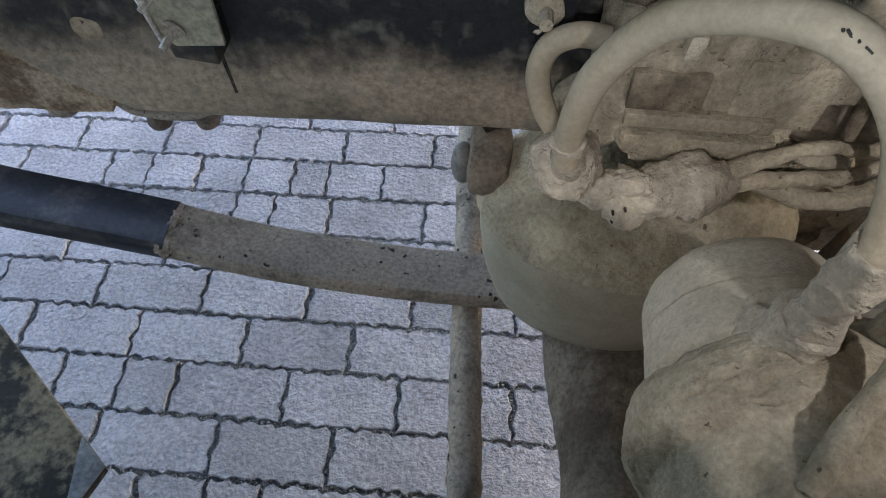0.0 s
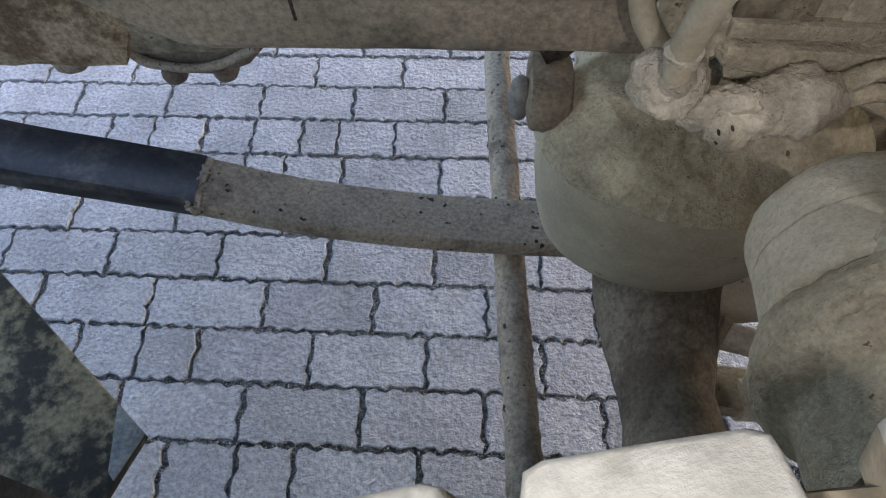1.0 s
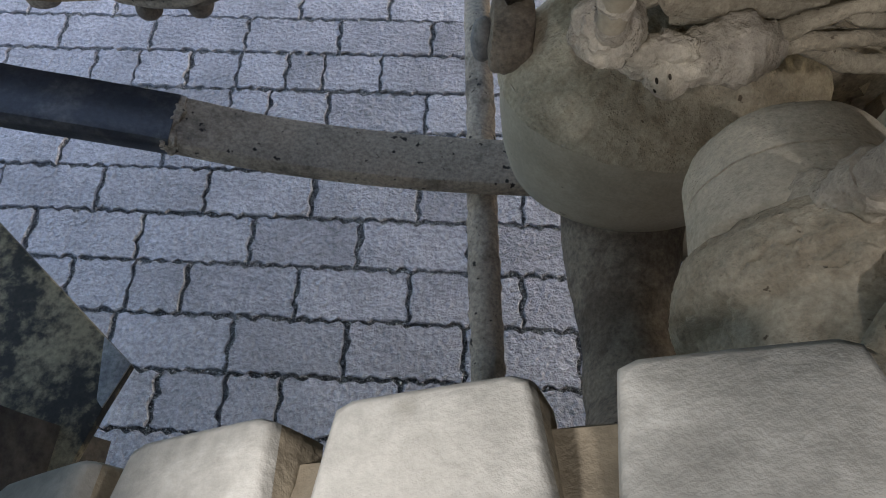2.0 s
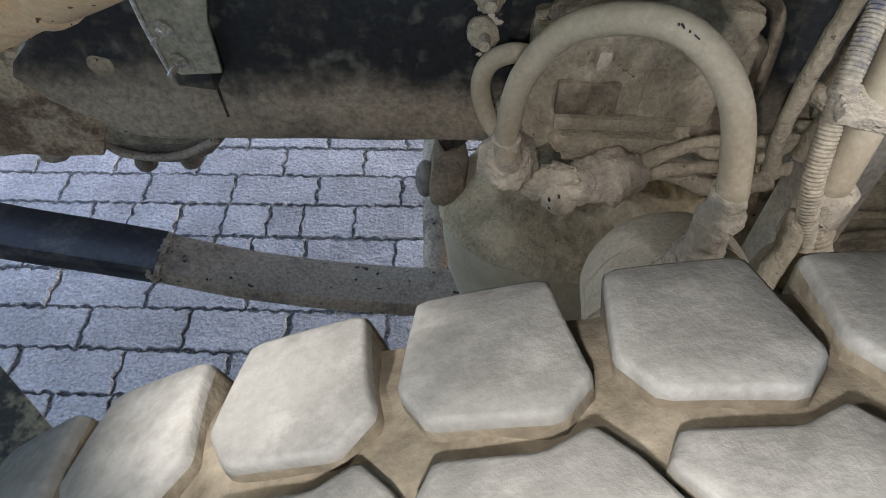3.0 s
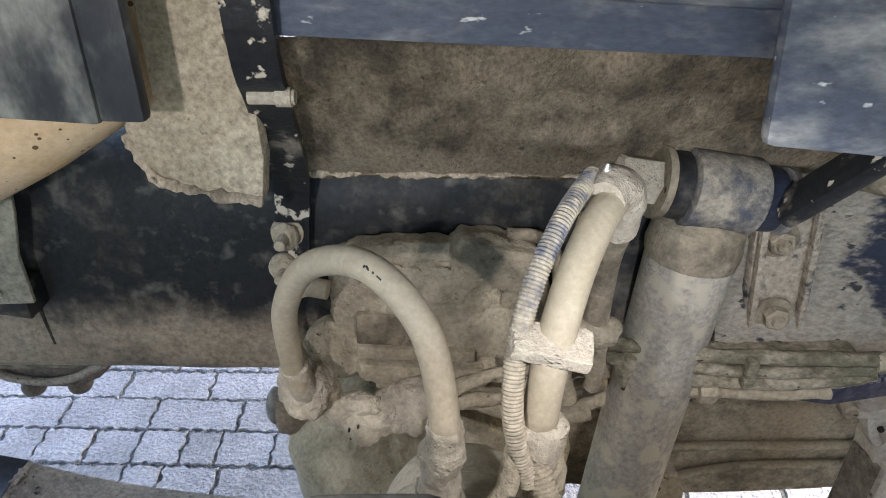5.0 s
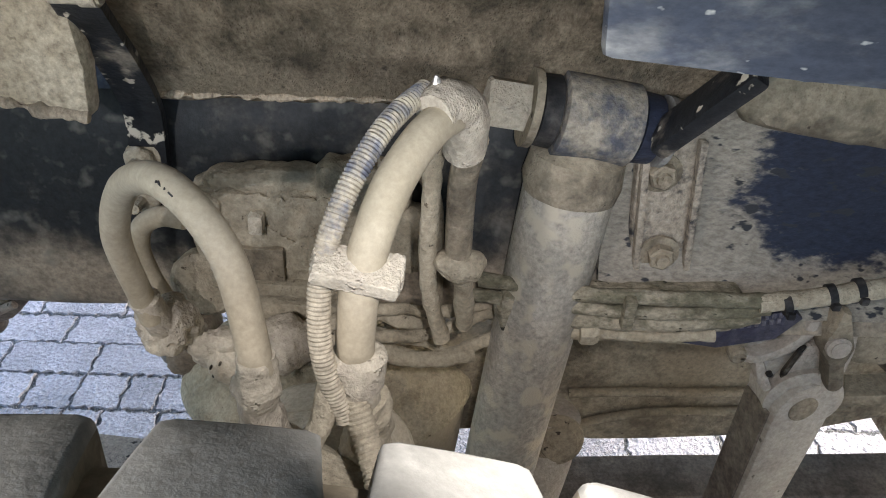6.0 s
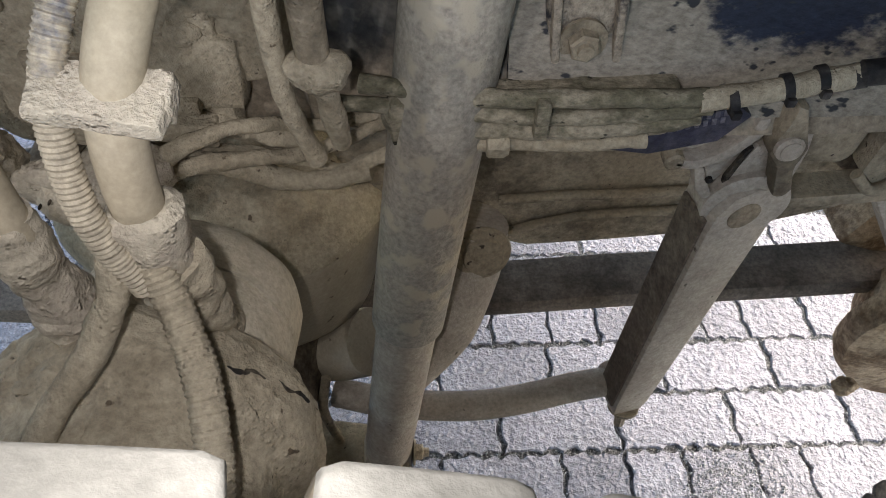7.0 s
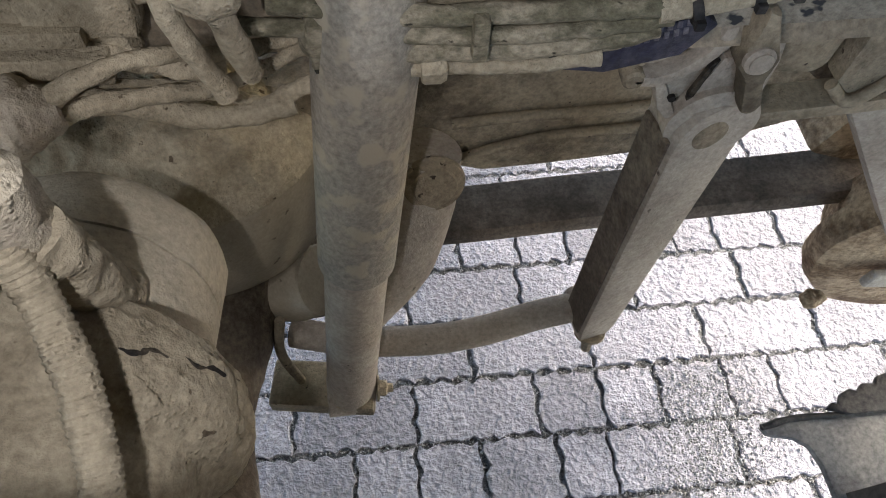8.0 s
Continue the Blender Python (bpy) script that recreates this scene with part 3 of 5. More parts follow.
for k in range(9):
    part("ridge", box((-0.55 + 0.02 * k, 0.998, 1.004 + 0.0043 * k), (0.015, 0.012, 0.006), (0, -14, 0), 0.0015, seg=1), "galvlight", cover, "small stepped ridge")
part("lip", tube([(-0.9, 0.995, 0.945), (-0.7, 0.995, 0.972), (-0.56, 0.995, 0.985), (-0.44, 0.995, 1.0)], 0.006, 12, 6), "galvlight", cover)
# Solid dark box fills the gap and stands for the shade under the cover.
part("recess", box((-0.62, 1.06, 0.93), (0.6, 0.08, 0.08), (0, -8, 0), 0.006), "deck", cover, "solid dark box for the shade in the gap below the cover")
part("mount", box((-0.7, 0.99, 0.86), (0.1, 0.16, 0.16), bevel=0.006), "deck", cover)
part("cylinder", lathe([(-0.12, 0.02), (-0.118, 0.026), (0.03, 0.026), (0.035, 0.02)], (-0.6, 1.0, 0.925), (1, 0, 0.12), 28), "galv", cover, "dusty grey round fuel rail")
part("bolt", bolt((-0.55, 1.015, 0.938), (0, -1, 0), 0.012, 0.03), "galv", cover)
part("block", box((-0.53, 0.99, 1.135), (0.075, 0.06, 0.05), (0, -18, 10), 0.014, seg=1), "galvlight", cover, "bright bevelled block")
# Added black block, only there to darken the view above the cover.
part("housing", box((-0.62, 1.16, 1.16), (0.8, 0.1, 0.26), (0, -8, 0), 0.02), "deck", cover, "plain black block added behind the cover")

# ---- lumps hanging under the rail's end ----
sump = thing("rusty_casting", (-0.45, 0.72, 0.6), "rusty lobed casting hanging behind the chassis rail", "engine part")
bm = lump((-0.6, 0.73, 0.77), (0.26, 0.1, 0.14), crust=0.12, grain=10, square=0.6)
part("body", bm, "rust", sump)
bm = lump((-0.36, 0.74, 0.75), (0.14, 0.09, 0.1), crust=0.1, grain=10, square=0.6)
part("cover", bm, "dustiron", sump)
bm = prism([(-0.41, 0.69), (-0.4, 0.668), (-0.378, 0.634), (-0.35, 0.622), (-0.29, 0.622), (-0.25, 0.64), (-0.22, 0.672), (-0.21, 0.69)], 0.09, pose(0, 0.67, 0), 0.012)
for x, z in ((-0.357, 0.618), (-0.29, 0.622)):
    bm = lump((x, 0.685, z), (0.016, 0.02, 0.016), crust=0.12, grain=40, fineness=3, bm=bm)
part("foot_bracket", bm, "leafdark", sump, "dark lobed foot with rounded feet", 60)
bm = lump((-0.465, 0.7, 0.66), (0.055, 0.03, 0.034), crust=0.15, grain=30, square=0.3)
part("lug", lump((-0.49, 0.69, 0.636), (0.024, 0.022, 0.026), crust=0.15, grain=40, fineness=3, bm=bm), "leaf", sump, "hanging lug", 60)
part("front_rib", tube([(-0.405, 0.668, 0.676), (-0.37, 0.664, 0.648), (-0.3, 0.662, 0.645), (-0.235, 0.666, 0.672)], 0.006, 12, 8, 0.001), "leaf", sump)

for ob in sump.children:
    ob.data.transform(Matrix.Translation((0.08, 0, 1.25)) @ Matrix.Scale(1.17, 4) @ Matrix.Translation((-0.08, 0, -1.25)))

# ---- brake valve in the rail's hollow ----
valve = thing("brake_valve", (0.25, 0.46, 0.84), "mud-caked brake valve block bolted to the rail", "valve")
part("body", lump((0.238, 0.458, 0.928), (0.078, 0.022, 0.06), crust=0.1, grain=30, square=0.8, fineness=6, crack=0.006, net=24), "mud", valve, "", 60)
part("cap", lump((0.302, 0.456, 0.982), (0.04, 0.02, 0.024), (0, 12, 0), 0.16, 36, 5, 0.55), "mud", valve, "", 60)
part("cap", lump((0.332, 0.456, 0.938), (0.022, 0.018, 0.034), crust=0.14, grain=36, square=0.55, fineness=5), "mud", valve, "", 60)
part("shoulder", lump((0.225, 0.458, 0.988), (0.05, 0.014, 0.014), (0, -4, 0), 0.2, 40, 5, 0.4), "mud", valve, "lumpy shoulder of mud", 60)
part("step", lump((0.29, 0.444, 0.92), (0.034, 0.012, 0.03), (0, 4, 0), 0.1, 40, 5, 0.75), "mud", valve, "", 60)
part("port_cover", box((0.212, 0.4345, 0.922), (0.052, 0.008, 0.032), (0, 2, 0), 0.0015), "dustiron", valve, "speckled dark port cover")
part("rib", box((0.238, 0.432, 0.8985), (0.105, 0.012, 0.013), (0, 2, 0), 0.003), "mud", valve, "pale rib below the port cover")
part("stub", box((0.22, 0.434, 0.962), (0.012, 0.014, 0.018), (0, 5, 0), 0.003), "mudlight", valve)
part("boss", lump((0.256, 0.437, 0.927), (0.009, 0.004, 0.01), crust=0.2, grain=60, fineness=4), "mud", valve, "", 60)
part("ledge", lump((0.242, 0.436, 0.876), (0.06, 0.014, 0.011), (0, 3, 0), 0.12, 45, 5, 0.7), "mud", valve, "", 60)
part("side_pipe", tube([(0.315, 0.462, 1.003), (0.345, 0.462, 0.998), (0.362, 0.462, 0.965), (0.364, 0.462, 0.86)], 0.006, 12), "dustiron", valve)
part("flange", lathe([(0, 0.031), (0.012, 0.031), (0.016, 0.026)], (0.166, 0.45, 0.892), (-0.1, -1, 0.1), 26, 0.0025, 40), "mud", valve)
for x, z in ((0.18, 0.975), (0.29, 0.95), (0.182, 0.9)):
    part("clod", lump((x, 0.437, z), (0.012, 0.006, 0.009), (0, 20, 0), 0.35, 60, 3, 0.3), "mud", valve)

wires = thing("sagging_cables", (0.3, 0.44, 0.85), "mud-coated cables sagging below the brake valve", "cable")
for line, r in (([(0.2, 0.445, 0.852), (0.228, 0.438, 0.862), (0.256, 0.436, 0.873), (0.285, 0.436, 0.8795), (0.306, 0.438, 0.871), (0.33, 0.44, 0.86), (0.36, 0.444, 0.853)], 0.0075), ([(0.19, 0.43, 0.828), (0.226, 0.425, 0.837), (0.255, 0.422, 0.846), (0.278, 0.422, 0.851), (0.299, 0.424, 0.846), (0.33, 0.428, 0.827), (0.36, 0.432, 0.82), (0.4, 0.438, 0.824)], 0.0085), ([(0.24, 0.447, 0.846), (0.289, 0.445, 0.84), (0.326, 0.443, 0.836), (0.354, 0.44, 0.834), (0.38, 0.44, 0.822), (0.415, 0.44, 0.84), (0.45, 0.44, 0.85)], 0.006)):
    part("cable", tube(line, r, 16, 14, 0.0022, 60, flat=0.8), "mud", wires, "", 60)

arm = thing("levelling_arm", (0.2, 0.41, 0.82), "mud-crusted dog-bone levelling arm below the valve", "linkage")
bm = lump((0.147, 0.398, 0.882), (0.025, 0.022, 0.027), crust=0.22, grain=60, fineness=5)
part("ball_joint", bm, "mudlight", arm)
part("eye", lump((0.187, 0.396, 0.857), (0.027, 0.012, 0.026), (15, 0, 0), 0.22, 70, 5, 0.2), "mudlight", arm, "", 60)
bm = tube([(0.178, 0.395, 0.853), (0.19, 0.394, 0.854), (0.205, 0.395, 0.858), (0.228, 0.397, 0.863), (0.248, 0.4, 0.866), (0.268, 0.404, 0.867)], [0.017, 0.025, 0.019, 0.022, 0.024, 0.012], 48, 18, 0.0045, 85, flat=0.75)
part("shank", bm, "mudlight", arm, "", 60)
for x, z in ((0.184, 0.849), (0.191, 0.862), (0.183, 0.858)):
    part("hole", lump((x, 0.3755, z), (0.0012, 0.003, 0.001), crust=0.2, grain=90, fineness=2), "crust", arm, "small dark hole in the mud")
part("lever", tube([(0.255, 0.405, 0.868), (0.3, 0.415, 0.886), (0.335, 0.425, 0.884), (0.37, 0.435, 0.874), (0.41, 0.45, 0.872)], [0.009, 0.0055, 0.005, 0.005, 0.005], 16, 12, 0.0025, 70), "mud", arm, "", 60)
part("lever", tube([(0.255, 0.405, 0.858), (0.3, 0.412, 0.862), (0.34, 0.42, 0.857), (0.38, 0.432, 0.86), (0.42, 0.45, 0.866)], [0.009, 0.006, 0.0055, 0.005, 0.005], 16, 12, 0.0025, 70), "mud", arm, "", 60)

# ---- hoses ----
def ferrule(place, way, r, h, crust=0.002):
    return lathe([(0, r * 0.75), (h * 0.08, r), (h * 0.45, r), (h * 0.55, r * 0.88), (h * 0.92, r * 0.92), (h, r * 0.7)], place, way, 24, crust, 60)


loop = thing("brake_hose", (0.14, 0.37, 0.9), "arched pale dust-covered rubber brake hose", "brake hose", "brake hoses")
part("hose", tube([(0.144, 0.38, 0.905), (0.143, 0.374, 0.937), (0.15, 0.354, 1.0), (0.177, 0.332, 1.051), (0.222, 0.29, 1.078), (0.256, 0.266, 1.051), (0.268, 0.249, 0.996), (0.2665, 0.2475, 0.965)], 0.0094, 20, 8), "hose", loop)
bm = None
for k in range(7):
    bm = box((0.2215 + 0.0018 * k, 0.2815 - 0.0013 * k, 1.0838 - 0.0009 * k + 0.001 * (k % 2)), (0.0012, 0.0016 + 0.0012 * (k % 3), 0.0012), (30, 25, 20 + 25 * (k % 3)), 0.0003, bm, 1)
part("printed_mark", bm, "rubber", loop, "dark rubbed print on the hose")
part("ferrule", ferrule((0.147, 0.39, 0.882), (-0.08, -0.25, 0.9), 0.0118, 0.05, 0.003), "mudlight", loop, "mud-crusted hose end")
part("ferrule", tube([(0.2682, 0.2492, 0.995), (0.267, 0.2485, 0.975), (0.265, 0.249, 0.95), (0.2645, 0.251, 0.925)], [0.0105, 0.0135, 0.0125, 0.016], 28, 12, 0.0035, 85), "mudlight", loop, "crumbling mud-crusted hose end", 60)

small = thing("brake_hose", (0.13, 0.44, 0.9), "short bent dusty air hose beside the valve", "brake hose", "brake hoses")
part("hose", tube([(0.165, 0.43, 0.965), (0.145, 0.432, 0.966), (0.128, 0.432, 0.956), (0.122, 0.43, 0.935), (0.128, 0.425, 0.91), (0.14, 0.415, 0.895)], 0.0085, 16, 8), "hose", small)

pair = thing("brake_hose", (0.35, 0.3, 0.9), "thick pale dusty hose strapped to a ribbed conduit", "brake hose", "brake hoses")
part("hose", tube([(0.378, 0.345, 1.098), (0.369, 0.326, 1.1), (0.358, 0.306, 1.095), (0.345, 0.281, 1.08), (0.334, 0.2595, 1.05), (0.329, 0.2515, 1.015), (0.328, 0.2505, 0.985), (0.329, 0.252, 0.955)], 0.0108, 20, 8), "hose", pair)
part("conduit", tube([(0.362, 0.345, 1.112), (0.349, 0.322, 1.109), (0.337, 0.302, 1.1), (0.323, 0.278, 1.08), (0.313, 0.257, 1.052), (0.311, 0.244, 1.017), (0.315, 0.238, 0.99), (0.323, 0.236, 0.962)], 0.0058, 14, 8, ribs=(0.0024, 0.0008)), "conduit", pair, "ribbed blue-grey conduit with worn dust")
part("elbow", tube([(0.366, 0.326, 1.105), (0.374, 0.34, 1.106), (0.384, 0.352, 1.094), (0.386, 0.362, 1.066)], [0.0115, 0.0145, 0.0145, 0.013], 20, 6, 0.003, 60), "mudlight", pair, "mud-crusted pale elbow")
part("spike", lathe([(0, 0.003), (0.004, 0.0025), (0.007, 0.001)], (0.368, 0.336, 1.117), (0, 0, 1), 8), "zinc", pair)
part("clamp", lump((0.3305, 0.2545, 1.051), (0.0235, 0.012, 0.005), (14, 12, 0), 0.12, 60, 5, 0.8), "mudlight", pair, "mud-caked clamp block", 60)
part("clamp_ear", lump((0.349, 0.26, 1.047), (0.006, 0.008, 0.0062), (24, 8, 0), 0.14, 70, 4, 0.8), "mudlight", pair, "", 60)
part("ferrule", ferrule((0.3285, 0.251, 1.0), (0, 0, -1), 0.0155, 0.05, 0.004), "mudlight", pair, "mud-caked hose end")
part("branch", tube([(0.315, 0.242, 0.985), (0.308, 0.231, 0.96), (0.295, 0.216, 0.94), (0.277, 0.194, 0.922), (0.262, 0.17, 0.905)], 0.0072, 14, 6, 0.0015, 70), "mud", pair)
part("branch", tube([(0.326, 0.244, 0.975), (0.334, 0.23, 0.955), (0.344, 0.208, 0.94), (0.351, 0.18, 0.925), (0.355, 0.15, 0.91)], 0.0075, 14, 6, 0.001, 70, ribs=(0.0032, 0.0009)), "mud", pair)

for ob in pair.children:
    ob.location.x -= 0.005

thin = thing("brake_hose", (0.385, 0.39, 0.87), "dusty hose hanging behind the elbow with a caked joint", "brake hose", "brake hoses")
part("hose", tube([(0.386, 0.362, 1.075), (0.381, 0.374, 1.04), (0.38, 0.379, 1.0), (0.38, 0.381, 0.96)], 0.0098, 16, 6), "dustiron", thin)
part("joint", lump((0.381, 0.379, 0.966), (0.018, 0.012, 0.012), crust=0.3, grain=50, fineness=3, square=0.4), "mud", thin)
part("tail", tube([(0.383, 0.378, 0.96), (0.386, 0.385, 0.93), (0.388, 0.395, 0.895)], 0.0075, 14, 6, 0.0015, 60), "mud", thin)
part("conduit", tube([(0.362, 0.37, 1.07), (0.36, 0.379, 1.02), (0.358, 0.384, 0.96), (0.361, 0.39, 0.92), (0.37, 0.397, 0.878)], 0.0068, 14, 6, 0.0015, 60), "mud", thin)

# ---- axle ----
axle = thing("front_axle", (0.24, 0.5, 0.4), "dust-coated cast axle end with a rounded spring seat", "axle")
def bowl(levels, seg=64, crust=0.0):
    """A loft of rounded rings: (z, x, y, half width, half depth, squareness)."""
    bm, rings = bmesh.new(), []
    for z, x, y, a, b, e in levels:
        ring = []
        for k in range(seg):
            u = math.tau * k / seg
            c, d = math.cos(u), math.sin(u)
            p = Vector((x + a * abs(c) ** (2 / e) * (1 if c > 0 else -1), y + b * abs(d) ** (2 / e) * (1 if d > 0 else -1), z))
            if crust:
                p += Vector((0, -0.2, 1)) * crust * (0.8 * noise.noise(p * 22) + 0.6 * noise.noise(p * 60) + 0.45 * noise.noise(p * 130))
            ring.append(bm.verts.new(p))
        rings.append(ring)
    for a, b in zip(rings, rings[1:]):
        for k in range(seg):
            bm.faces.new((a[k], a[(k + 1) % seg], b[(k + 1) % seg], b[k]))
    bm.faces.new(rings[0])
    bm.faces.new(rings[-1])
    return bm


part("housing", bowl([(0.46, 0.24, 0.56, 0.08, 0.05, 2), (0.49, 0.24, 0.55, 0.12, 0.085, 2), (0.53, 0.24, 0.545, 0.142, 0.105, 2.0), (0.58, 0.24, 0.54, 0.152, 0.116, 2.0), (0.64, 0.24, 0.537, 0.158, 0.122, 2.0), (0.69, 0.241, 0.535, 0.16, 0.116, 2.0), (0.705, 0.241, 0.535, 0.158, 0.11, 2.0)]), "smoothdust", axle)
top = [(0.685, 0.242, 0.534, 0.16, 0.115, 2.0), (0.69, 0.242, 0.534, 0.1645, 0.1195, 2.0)] + [(0.7 + 0.075 * (1 - (1 - k / 44) ** 2.0), 0.242, 0.534 + 0.012 * k / 44, 0.1615 * (1 - k / 45) ** 0.7, 0.116 * (1 - k / 45) ** 0.7, 2.0) for k in range(45)]
part("spring_seat", bowl(top, 240, 0.006), "mud", axle, "mud-caked top of the casting", 60)
part("tube", lathe([(0, 0.09), (1.2, 0.09)], (0.24, 0.6, 0.56), (0, 1, 0), 32), "dustiron", axle)
part("beam", lump((0.36, 0.61, 0.67), (0.1, 0.09, 0.085), crust=0.1, grain=14, square=0.6), "dustiron", axle)
part("spring_clip", lump((0.09, 0.555, 0.725), (0.024, 0.045, 0.026), crust=0.1, grain=20, square=0.5), "browniron", axle, "dark clip at the end of the casting")
part("crust", tube([(0.08, 0.57, 0.752), (0.13, 0.585, 0.775), (0.2, 0.59, 0.78)], 0.01, 12, 8, 0.009, 70), "crust", axle, "black broken crust")
part("pale_nose", lump((0.062, 0.55, 0.715), (0.012, 0.018, 0.026), crust=0.1, grain=30, fineness=3), "galv", axle)
bm = tube([(0.25, 0.52, 0.47), (0.245, 0.43, 0.45), (0.245, 0.34, 0.45), (0.25, 0.25, 0.46), (0.25, 0.18, 0.5)], [0.085, 0.07, 0.052, 0.056, 0.08], 28, 8, 0.006, 16)
# The dark brown here also carries the shadow that lies below the casting.
part("steering_knuckle", bm, "browniron", axle)
bm = tube([(0.2, 0.56, 0.48), (0.31, 0.5, 0.45), (0.38, 0.47, 0.5)], [0.05, 0.045, 0.04], 20, 8, 0.003, 20)
part("cross_arm", bm, "smoothdust", axle)

seat = thing("shock_bracket", (0.47, 0.5, 0.5), "rounded dusty bracket behind the shock absorber", "bracket")
bm = tube([(0.5, 0.52, 0.66), (0.487, 0.508, 0.6), (0.46, 0.48, 0.53), (0.41, 0.45, 0.47)], [0.034, 0.042, 0.045, 0.04], 24, 8)
part("lobe", bm, "link", seat)
part("pivot", lathe([(0, 0.03), (0.004, 0.031), (0.008, 0.029), (0.01, 0.022), (0.014, 0.02), (0.015, 0.012)], (0.503, 0.492, 0.645), (0.1, -1, 0.35), 32, 0.001), "dustiron", seat, "stepped pivot boss")
part("foot", box((0.36, 0.4, 0.345), (0.13, 0.06, 0.03), (0, 0, -8), 0.005), "dustiron", seat)
part("prong", tube([(0.325, 0.44, 0.47), (0.318, 0.42, 0.42), (0.335, 0.405, 0.35)], 0.006, 10, 6), "dustiron", seat)

# ---- brake chamber and caliper ----
def cake(profile, origin, axis, seg=120, crust=0.003, grain=30.0, wander=0.0, fine=6, crack=0.0):
    """A turned body of dried mud: the rings wander along the axis and the skin is lumpy."""
    axis, origin = Vector(axis).normalized(), Vector(origin)
    side = axis.orthogonal().normalized()
    up = axis.cross(side)
    bm, rings = bmesh.new(), []
    steps = [(np.interp(k / fine, range(len(profile)), [p[0] for p in profile]), np.interp(k / fine, range(len(profile)), [p[1] for p in profile])) for k in range((len(profile) - 1) * fine + 1)]
    for d, r in steps:
        ring = []
        for k in range(seg):
            a = math.tau * k / seg
            out = side * math.cos(a) + up * math.sin(a)
            p = origin + axis * d + out * r
            h = noise.noise(p * grain) + 0.5 * noise.noise(p * grain * 2.6) + 0.3 * noise.noise(p * grain * 6)
            if crack:
                gap = abs(noise.noise(p * 20 + Vector((3.1, 0.7, 5.2))) + 0.12 * noise.noise(p * 90))
                p -= out * crack * max(0.0, 1 - gap / 0.02) ** 0.5
            ring.append(bm.verts.new(p + out * crust * h + axis * wander * (noise.noise(out * 3.0) + 0.5 * noise.noise(out * 11.0))))
        rings.append(ring)
    for a, b in zip(rings, rings[1:]):
        for k in range(seg):
            bm.faces.new((a[k], a[(k + 1) % seg], b[(k + 1) % seg], b[k]))
    bm.faces.new(rings[0][::-1])
    bm.faces.new(rings[-1])
    return bm


chamber = thing("brake_chamber", (0.283, 0.32, 0.62), "mud-covered round brake chamber behind the tyre", "brake chamber")
HUB, WAY = (0.2836, 0.334, 0.804), (0.047, 1, -0.2)
part("can", cake([(0.014, 0.006), (0.0135, 0.045), (0.011, 0.06), (0.005, 0.0675), (-0.003, 0.0702), (-0.034, 0.071), (-0.0345, 0.068), (-0.0355, 0.068), (-0.036, 0.0712), (-0.077, 0.073), (-0.08, 0.069), (-0.083, 0.058), (-0.14, 0.058)], HUB, WAY, 120, 0.0014, 26, 0.0012, 3), "candust", chamber, "", 60)
part("flange_ring", cake([(-0.1, 0.058), (-0.09, 0.072), (-0.0895, 0.082), (-0.095, 0.09), (-0.105, 0.0945), (-0.122, 0.095), (-0.135, 0.09), (-0.145, 0.08), (-0.2, 0.074)], Vector(HUB) + Vector((0.006, 0, 0)), WAY, 240, 0.003, 34, 0.0035, 10, 0.003), "mud", chamber, "lumpy mud-caked clamp ring of the chamber", 60)
# Near-black strands laid on the ring give the shade in its splits.
for line, r in (([(0.331, 0.227, 0.9085), (0.338, 0.2285, 0.9045), (0.344, 0.2265, 0.899), (0.3505, 0.2305, 0.892), (0.356, 0.2275, 0.886), (0.36, 0.2245, 0.8835)], [0.0003, 0.0009, 0.0012, 0.001, 0.0013, 0.0003]), ([(0.3615, 0.2305, 0.8815), (0.366, 0.2275, 0.8745), (0.37, 0.2295, 0.867), (0.374, 0.2285, 0.858)], [0.0003, 0.001, 0.0013, 0.0003])):
    part("split", tube(line, r, 10, 10, 0.001, 160), "crust", chamber, "near-black strand for the shade in a split of the mud")
part("inlet", tube([(0.329, 0.251, 0.965), (0.328, 0.253, 0.935), (0.323, 0.26, 0.905), (0.318, 0.266, 0.875)], [0.0135, 0.0135, 0.0155, 0.018], 28, 12, 0.004, 75), "mud", chamber, "mud-caked hose inlet", 60)
part("inlet", tube([(0.2635, 0.25, 0.935), (0.265, 0.254, 0.91), (0.267, 0.26, 0.888), (0.268, 0.266, 0.868)], [0.016, 0.019, 0.024, 0.028], 36, 14, 0.006, 70), "mudlight", chamber, "crumbling pale mud on the hose elbow", 60)
part("stub", tube([(0.268, 0.258, 0.89), (0.29, 0.25, 0.884), (0.312, 0.246, 0.886)], [0.014, 0.012, 0.013], 24, 10, 0.004, 70), "mud", chamber, "", 60)

# ---- springs and rods ----
def leaf_bar(line, width, thick):
    """A flat spring leaf along the line, with rounded long edges."""
    bm, rings = bmesh.new(), []
    pts = spline(line, 8)
    for k, p in enumerate(pts):
        way = (pts[min(k + 1, len(pts) - 1)] - pts[max(k - 1, 0)]).normalized()
        up = way.cross(Vector((0, 1, 0))).normalized()
        up = up if up.z > 0 else -up
        w, h = width / 2, thick / 2
        rings.append([bm.verts.new(p + Vector((0, 1, 0)) * a * w + up * b * h) for a, b in ((-1, 0.1), (-0.97, 0.55), (-0.88, 0.85), (-0.6, 1), (0.6, 1), (0.88, 0.85), (0.97, 0.55), (1, 0.1), (0.95, -0.7), (0.8, -1), (-0.8, -1), (-0.95, -0.7))])
    for a, b in zip(rings, rings[1:]):
        for s in range(12):
            bm.faces.new((a[s], a[(s + 1) % 12], b[(s + 1) % 12], b[s]))
    bm.faces.new(rings[0])
    bm.faces.new(rings[-1])
    return bm


